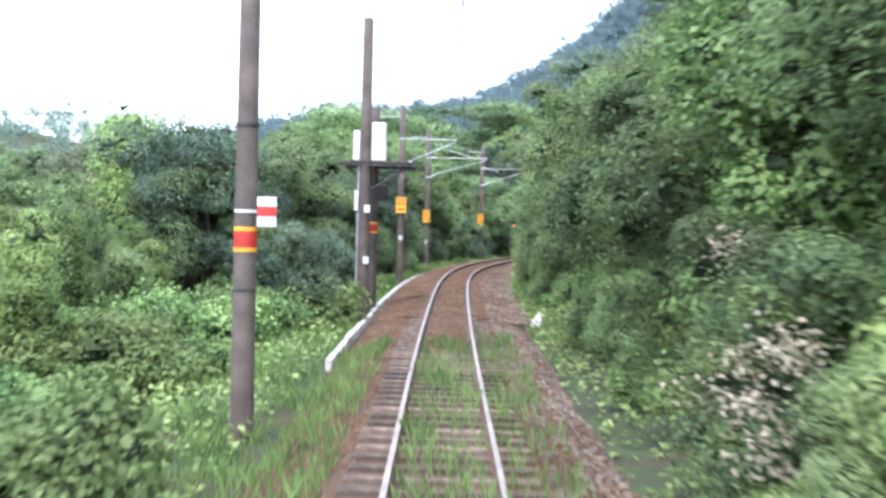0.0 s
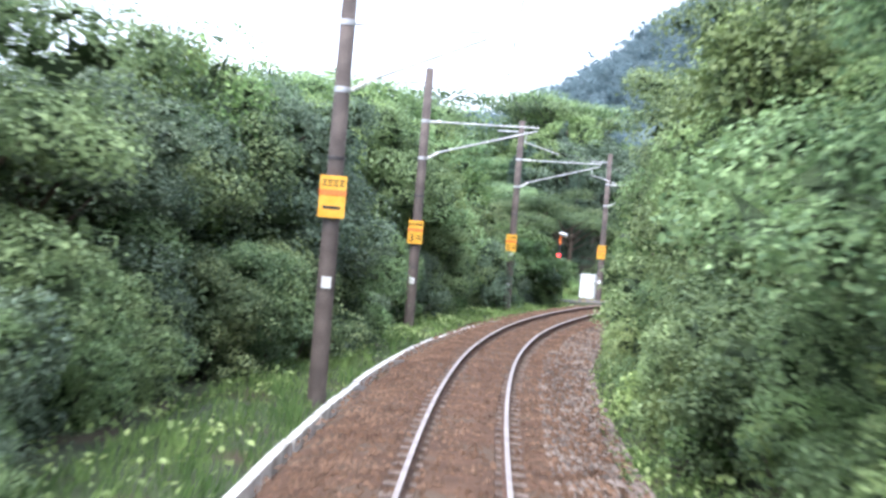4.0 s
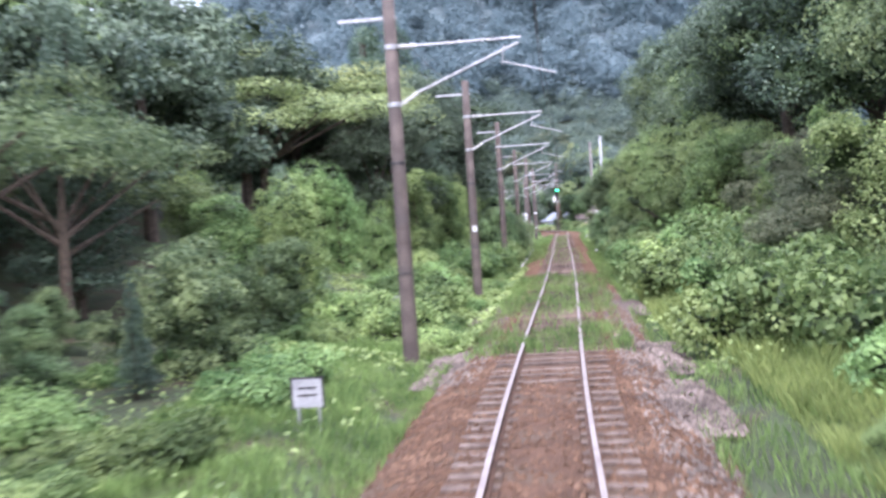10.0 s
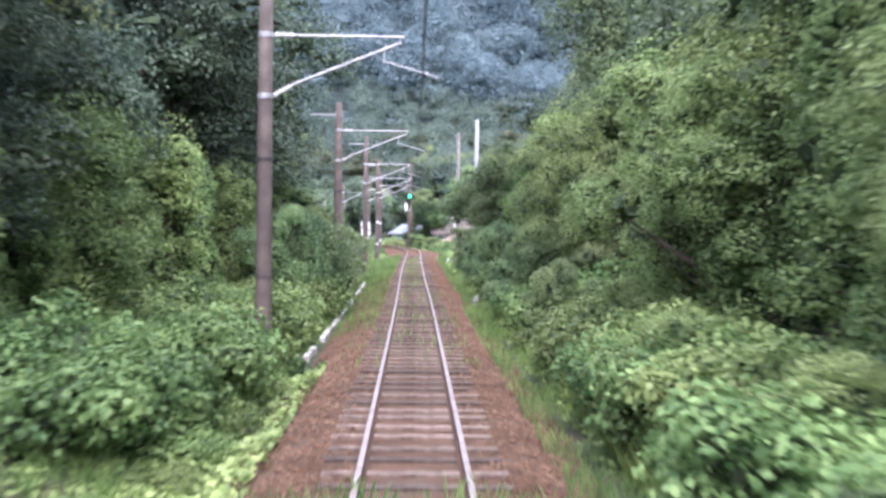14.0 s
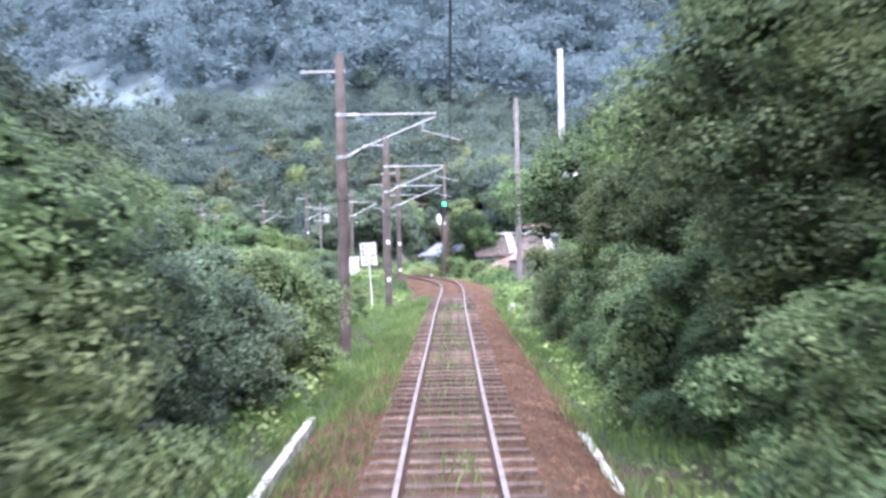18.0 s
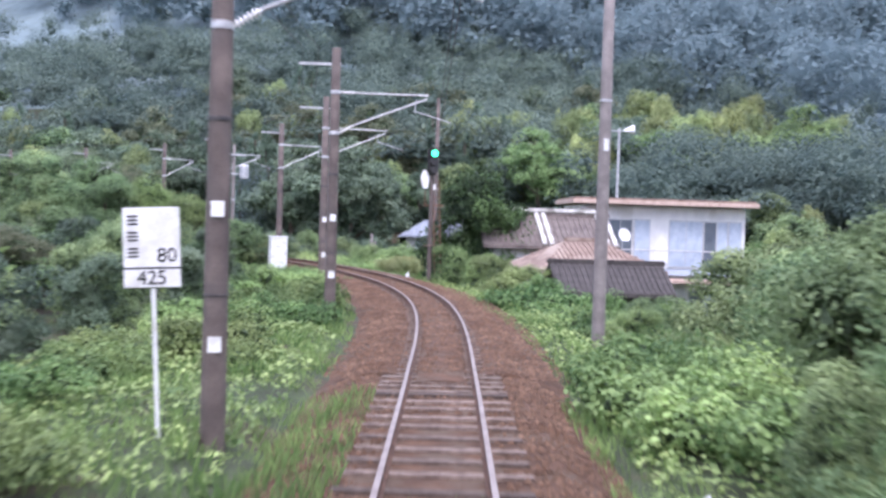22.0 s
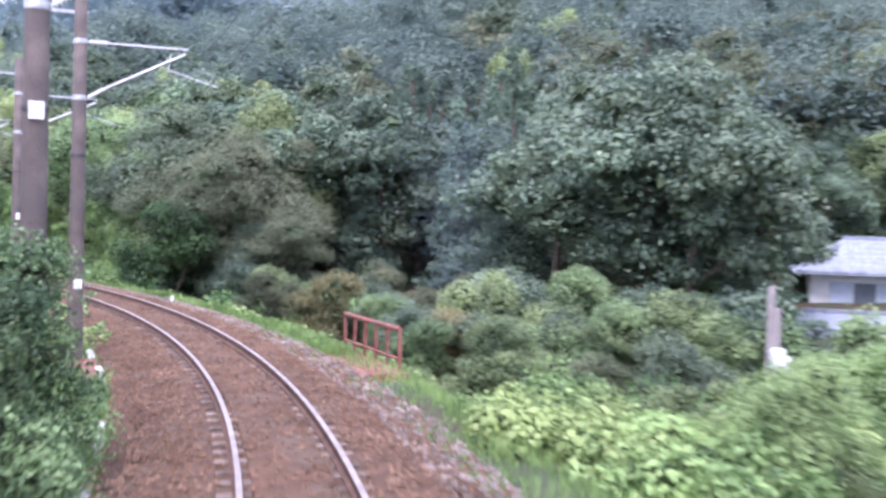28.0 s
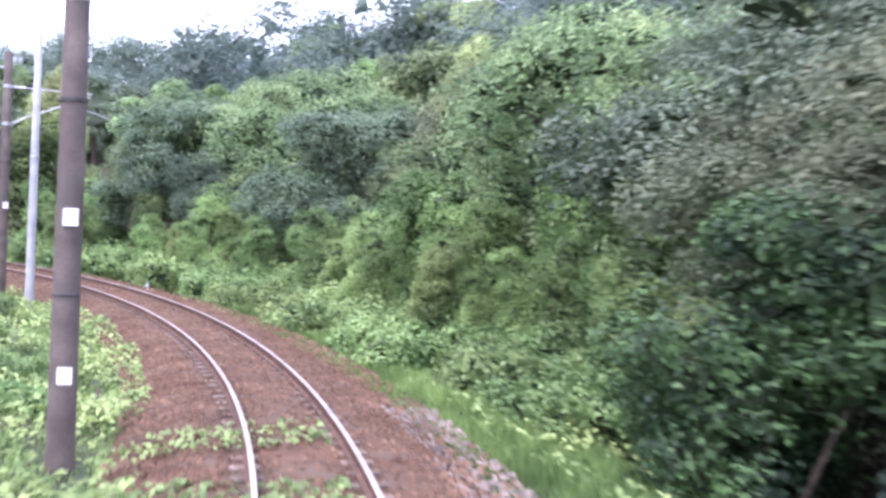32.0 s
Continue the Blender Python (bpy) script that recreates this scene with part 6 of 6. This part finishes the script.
area(["dark_tree", "dark_tree", "cedar"], 66, 94, 289, 304, 16, (8, 11), 8)
area(["dark_shrub", "shrub"], 92, 124, 290, 303, 26, (2.5, 4.2), 8)
area(["dark_tree", "cedar", "dark_tree", "cedar", "olive_tree", "bamboo_clump"], 60, 140, 296, 330, 70, (8, 12))
area(["broadleaf_tree", "bamboo_clump", "dark_tree", "vine_draped_tree"], -25, 62, 306, 352, 46, (7, 11))
area(["bamboo_clump", "bamboo_clump", "light_tree"], 106, 156, 288, 308, 46, (10, 13.5))
area(["olive_tree", "dark_shrub", "shrub"], 74, 84, 262, 286, 20, (2.8, 4.2), 6, "bushes below the bank")
area(["kudzu_mound", "shrub", "brown_scrub"], 78, 94, 246, 276, 34, (1.1, 1.9), 8, "bushes below the bank")
area(["kudzu_mound", "shrub"], 72, 98, 203, 220, 34, (1.7, 2.8), 6, "bushes below the bank")
area(["broadleaf_tree", "dark_tree", "bamboo_clump"], 20, 62, 262, 300, 14, (5, 8), 12)
area(["bamboo_clump", "broadleaf_tree", "dark_tree"], 20, 70, 284, 322, 36, (7, 11), 9)
area(["shrub", "olive_tree", "dark_shrub", "kudzu_mound"], 84, 104, 268, 292, 36, (1.8, 3.4), 8, "bushes below the bank")
area(["broadleaf_tree", "dark_tree", "bamboo_clump"], 92, 120, 288, 300, 20, (6, 9), 8)
area(["shrub", "kudzu_mound", "olive_tree"], 70, 82, 246, 288, 40, (1.4, 2.6), 5.5, "bushes below the bank")
area(["bamboo_clump", "shrub", "broadleaf_tree", "bamboo_clump"], 97, 128, 224, 262, 36, (3.5, 6.5), 8)
area(["shrub", "kudzu_mound", "dark_shrub"], 88, 116, 250, 268, 44, (1.5, 2.8), 8, "bushes below the bank")
for x, y, h in ((79.0, 252.5, 3.2), (80.5, 254.6, 3.2), (77.8, 250.2, 3.0), (82.2, 255.0, 3.4), (83.5, 253.0, 3.6), (81.0, 257.0, 2.8)):
    set_plant("light_shrub", x, y, h)
for x, y, h in ((91.5, 226.5, 4.6), (93.5, 228.5, 5.2), (96.0, 227.0, 5.0), (89.5, 224.5, 3.8), (98.5, 229.5, 5.4), (86.8, 222.4, 3.0), (84.4, 220.6, 2.6)):
    set_plant("shrub", x, y, h)
area(["broadleaf_tree", "olive_tree"], -45, -8, 60, 130, 22, (6, 9), 14)
area(["dark_tree", "broadleaf_tree"], -25, 35, 130, 200, 24, (7, 11), 18)


def join_thicket():
    """The mounds further off, which nobody could count, as one thicket."""
    V, threes, fours, k = [], [[], []], [[], []], 0
    for me, m in THICKET:
        co = np.empty(3 * len(me.vertices))
        me.vertices.foreach_get("co", co)
        a = np.array(m)
        V.append(co.reshape(-1, 3) @ a[:3, :3].T + a[:3, 3])
        n, size, mat = len(me.polygons), np.empty(len(me.polygons), np.int32), np.empty(len(me.polygons), np.int32)
        me.polygons.foreach_get("loop_total", size)
        me.polygons.foreach_get("material_index", mat)
        vi = np.empty(len(me.loops), np.int32)
        me.loops.foreach_get("vertex_index", vi)
        start = np.concatenate([[0], np.cumsum(size)[:-1]])
        for corners, store in ((3, threes), (4, fours)):
            pick = np.where(size == corners)[0]
            store[0].append(vi[start[pick][:, None] + np.arange(corners)] + k)
            store[1].append(mat[pick])
        k += len(me.vertices)
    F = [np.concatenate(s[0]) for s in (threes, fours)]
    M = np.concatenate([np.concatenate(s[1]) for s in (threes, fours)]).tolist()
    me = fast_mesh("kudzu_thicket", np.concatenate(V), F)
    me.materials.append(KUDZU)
    # Second slot: inner shards, coloured dark as the shade within the mounds.
    me.materials.append(TWIGSHADE)
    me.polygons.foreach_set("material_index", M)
    tagged(new("kudzu_thicket", me), "thicket of bright green kudzu vine over the low ground", "vine", kind="stuff")


join_thicket()
for some in PLANT.values():
    for ob, _ in some:
        for o in [*ob.children, ob]:
            bpy.data.objects.remove(o)


# ---- far woods on the hills ----
def far_woods(name, hills, count, size, length, leaves, material, seed, label, off_line=26):
    g = np.random.default_rng(seed)
    if size < 1.5:
        X = np.concatenate([g.normal(h[0], h[3] * 0.62, count) for h in hills])
        Y = np.concatenate([g.normal(h[1], h[4] * 0.62, count) for h in hills])
    else:
        X = np.concatenate([h[0] + h[3] * g.uniform(-1.7, 1.7, count) for h in hills])
        Y = np.concatenate([h[1] + h[4] * g.uniform(-1.5, 0.25, count) for h in hills])
    off = np.array([((LINE_X - x) ** 2 + (LINE_Y - y) ** 2).min() for x, y in zip(X, Y)]) > off_line ** 2
    X, Y = X[off], Y[off]
    Z = ground_height(X, Y)
    P, N, core = [], [], []
    for x, y, z in zip(X, Y, Z):
        if math.hypot(x - 98, y - 285) < 13 or math.hypot(x - 88, y - 236) < 16:
            continue
        k = size * g.uniform(0.75, 1.25)
        blobs = [((x + g.normal(0, 1.9 * k), y + g.normal(0, 1.9 * k), z + g.uniform(2.0, 8.5) * k), (g.uniform(1.6, 3.0) * k, g.uniform(1.6, 3.0) * k, g.uniform(1.5, 2.8) * k)) for _ in range(5)]
        a, b = on_blobs(blobs, leaves, int(abs(x) * 7 + abs(y) * 3), 1.3, 0.35, 0.0)
        P.append(a)
        N.append(b)
        core += [(c, [q * (0.45 if size < 1.5 else 0.6) for q in r]) for c, r in blobs]
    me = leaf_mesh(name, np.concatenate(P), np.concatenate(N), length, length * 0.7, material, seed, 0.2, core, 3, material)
    tagged(new(name, me), label, "woods", kind="stuff")


BACKS = [(118, 300, 0, 22, 12), (132, 272, 0, 16, 18), (60, 318, 0, 24, 10), (112, 318, 0, 30, 12), (110, 385, 0, 55, 24), (30, 392, 0, 55, 24)]
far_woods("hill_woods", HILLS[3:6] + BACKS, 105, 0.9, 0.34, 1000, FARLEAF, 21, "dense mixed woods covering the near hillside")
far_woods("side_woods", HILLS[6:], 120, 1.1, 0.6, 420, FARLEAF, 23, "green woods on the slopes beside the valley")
far_woods("distant_woods", HILLS[:3], 1000, 1.7, 1.0, 260, HAZYLEAF, 22, "distant hill woods with haze painted into blue-green leaves", 115)


# ---- grass and leaf litter ----
def scatter(count, spans, seed):
    g = np.random.default_rng(seed)
    w = np.array([(b - a) * abs(d - c) * k for a, b, c, d, k in spans])
    sp = np.array(spans)[g.choice(len(spans), count, p=w / w.sum())]
    s, u = sp[:, 0] + g.random(count) * (sp[:, 1] - sp[:, 0]), sp[:, 2] + g.random(count) * (sp[:, 3] - sp[:, 2])
    a = np.interp(s, LINE_S, LINE_A)
    x, y = np.interp(s, LINE_S, LINE_X) + u * np.cos(a), np.interp(s, LINE_S, LINE_Y) + u * np.sin(a)
    bed = np.interp(u, [p[0] for p in BED[:8]], [p[1] for p in BED[:8]])
    z = np.where(np.abs(u) < 2.4, bed + cant(s, u), ground_height(x, y))
    return g, s, u, x, y, z


def blades(name, count, spans, tall, seed, material, width=0.012, lean=0.35):
    g, s, u, x, y, z = scatter(count, spans, seed)
    patch = 0.45 + 0.75 * (np.sin(s * 1.7 + 3 * np.sin(u * 2.1)) * np.sin(s * 0.63 + u * 1.3) * 0.5 + 0.5)
    h = tall * (0.45 + 0.8 * g.random(count)) * patch
    a = g.random(count) * 6.283
    dx, dy = np.cos(a), np.sin(a)
    l = h * lean * (0.4 + g.random(count))
    b = g.random(count) * 6.283
    lx, ly = np.cos(b) * l, np.sin(b) * l
    w = width * (0.7 + 0.6 * g.random(count))
    base = np.stack([x, y, z - 0.02], 1)
    v = np.stack([base + np.stack([-dx * w, -dy * w, 0 * w], 1), base + np.stack([dx * w, dy * w, 0 * w], 1),
                  base + np.stack([lx * 0.4 + dx * w * 0.8, ly * 0.4 + dy * w * 0.8, h * 0.6], 1), base + np.stack([lx, ly, h], 1)], 1).reshape(-1, 3)
    me = fast_mesh(name, v, [np.arange(4 * count).reshape(-1, 4)])
    me.materials.append(material)
    return new(name, me)


VERGE = [(24, 60, -4.4, -2.5, 1.2), (24, 62, 2.2, 3.4, 0.9), (132, 186, -4.2, -2.4, 1.4), (126, 205, 2.4, 3.8, 1.2), (206, 250, -7, -4, 0.8), (4, 24, -4.5, -1.2, 1.2), (4, 26, 0.65, 1.5, 0.7), (4, 24, -0.5, 0.5, 1.0), (60, 88, -4.2, -2.5, 1.0), (62, 90, 2.3, 4.5, 0.8), (88.5, 112, -6.5, -2.0, 2.4), (88, 130, 2.0, 6.0, 1.0),
         (107, 111, -1.7, 1.6, 1.5), (111, 115, -1.7, 1.6, 0.2), (115, 132.5, -1.7, 1.6, 0.75), (142, 166, -1.5, 1.3, 0.08), (118, 132, -4.5, -1.2, 0.8), (128, 160, 1.6, 3.4, 0.8), (150, 210, -2.6, -1.0, 0.5), (150, 212, 1.9, 3.0, 0.8), (176, 212, -4, -1.0, 0.8),
         (168, 205, -0.5, 0.5, 0.14), (214, 256, -4.0, -2.2, 1.0), (210, 246, 2.3, 4.0, 0.8), (246, 276, 2.3, 4.5, 0.9), (274, 318, 2.2, 5.0, 4.0), (270, 325, -3.5, -2.0, 0.8), (252, 276, -4.6, -1.95, 2.0)]
tagged(blades("trackside_grass", 330000, VERGE, 0.28, 31, GRASS, 0.0055), "bright green weeds and grass beside the track", "grass", kind="stuff")
tagged(blades("tall_grass", 80000, [(90, 108, 3.2, 7.5, 0.8), (110, 136, 2.6, 5.0, 0.8), (120, 160, 2.6, 3.8, 0.7), (256, 262, 4.6, 6.4, 0.8)], 0.42, 32, DRYGRASS, 0.0032, 0.4), "tall pale grass on the bank", "grass", kind="stuff")


def creepers(name, count, spans, seed, material, rise=0.32):
    g, s, u, x, y, z = scatter(count, spans, seed)
    z = z + 0.04 + rise * g.random(count) * (0.5 + 0.5 * np.sin(s * 1.1 + u)) + 0.03
    nrm = np.stack([g.normal(0, 0.45, count), g.normal(0, 0.45, count), np.ones(count)], 1)
    return new(name, leaf_mesh(name, np.stack([x, y, z], 1), nrm, 0.115, 0.10, material, seed))


tagged(creepers("ground_creepers", 150000, [(4, 30, -9, -2.6, 1), (30, 60, -7, -2.6, 0.25), (4, 60, 2.2, 5, 0.8), (60, 90, -7, -2.8, 0.7), (90, 108, -9, -2.6, 0.25), (108, 140, -9, -2.6, 1.0), (105, 140, 2.4, 6, 0.8), (110, 144, -3.4, -1.75, 4), (136, 185, -5, -2.6, 1), (140, 205, 2.4, 5, 0.7),
                                           (206, 255, -9, -2.5, 1.0), (200, 250, 2.5, 9, 1.0), (250, 284, 5, 26, 0.5), (208, 250, 8, 22, 0.5), (255, 276, -5, -2.8, 0.8), (274, 325, -8, -2.0, 1.5), (276, 325, 3.0, 7, 0.8), (276, 279, -2.6, -1.5, 3), (282, 289, -2.6, -1.3, 3), (292, 296, -2.6, -1.6, 3), (300, 318, -2.6, -1.6, 2.5)], 41, KUDZU),
       "carpet of creeping kudzu leaves over the banks", "creepers", kind="stuff")
tagged(creepers("track_creepers", 900, [(288.2, 289.4, -2.4, 0.5, 1), (297.0, 298.2, -2.2, 0.5, 1), (294.2, 295.4, -2.2, 0.55, 1), (203.0, 203.8, -0.2, 0.9, 1), (244, 245, -2.2, -0.7, 0.5)], 43, KUDZU, 0.13),
       "creepers that have grown across the rails", "creepers", kind="stuff")


def blossoms():
    g = np.random.default_rng(9)
    c = np.array([spot(s, u, z) for s, u, z in ((9.8, 2.75, 0.9), (10.6, 2.9, 1.25), (10.2, 3.0, 0.4), (9.4, 2.9, 1.5), (11.5, 2.8, 0.7), (13.0, 3.3, 2.3))])
    p = np.repeat(c, 130, 0) + g.normal(0, 0.17, (130 * len(c), 3)) * np.array([1, 1, 0.8])
    tagged(new("flowering_creeper", leaf_mesh("flowering_creeper", p, g.normal(size=p.shape) + np.array([0, 0, 1.0]), 0.07, 0.05, BLOSSOM, 9)), "cream blossom sprays of a flowering creeper on the bushes", "flowers")


blossoms()


def smoke():
    """Thin smoke of a bonfire below the bank: countless fine flecks, denser near its middle."""
    g = np.random.default_rng(77)
    n = 11000
    h = g.random(n) ** 0.8
    z = -1.6 + 8.5 * h
    wide = 0.4 + 1.3 * h
    x = 77.3 + 1.8 * h ** 1.4 + 0.4 * np.sin(5 * h) + g.normal(0, 1, n) * wide
    y = 282.0 + 0.8 * h + g.normal(0, 1, n) * wide
    me = leaf_mesh("smoke_plume", np.stack([x, y, z], 1), g.normal(size=(n, 3)), 0.026, 0.026, SMOKE, 78, corners=3)
    tagged(new("smoke_plume", me), "thin bluish smoke rising from a bonfire below the bank", "smoke", kind="stuff")


smoke()
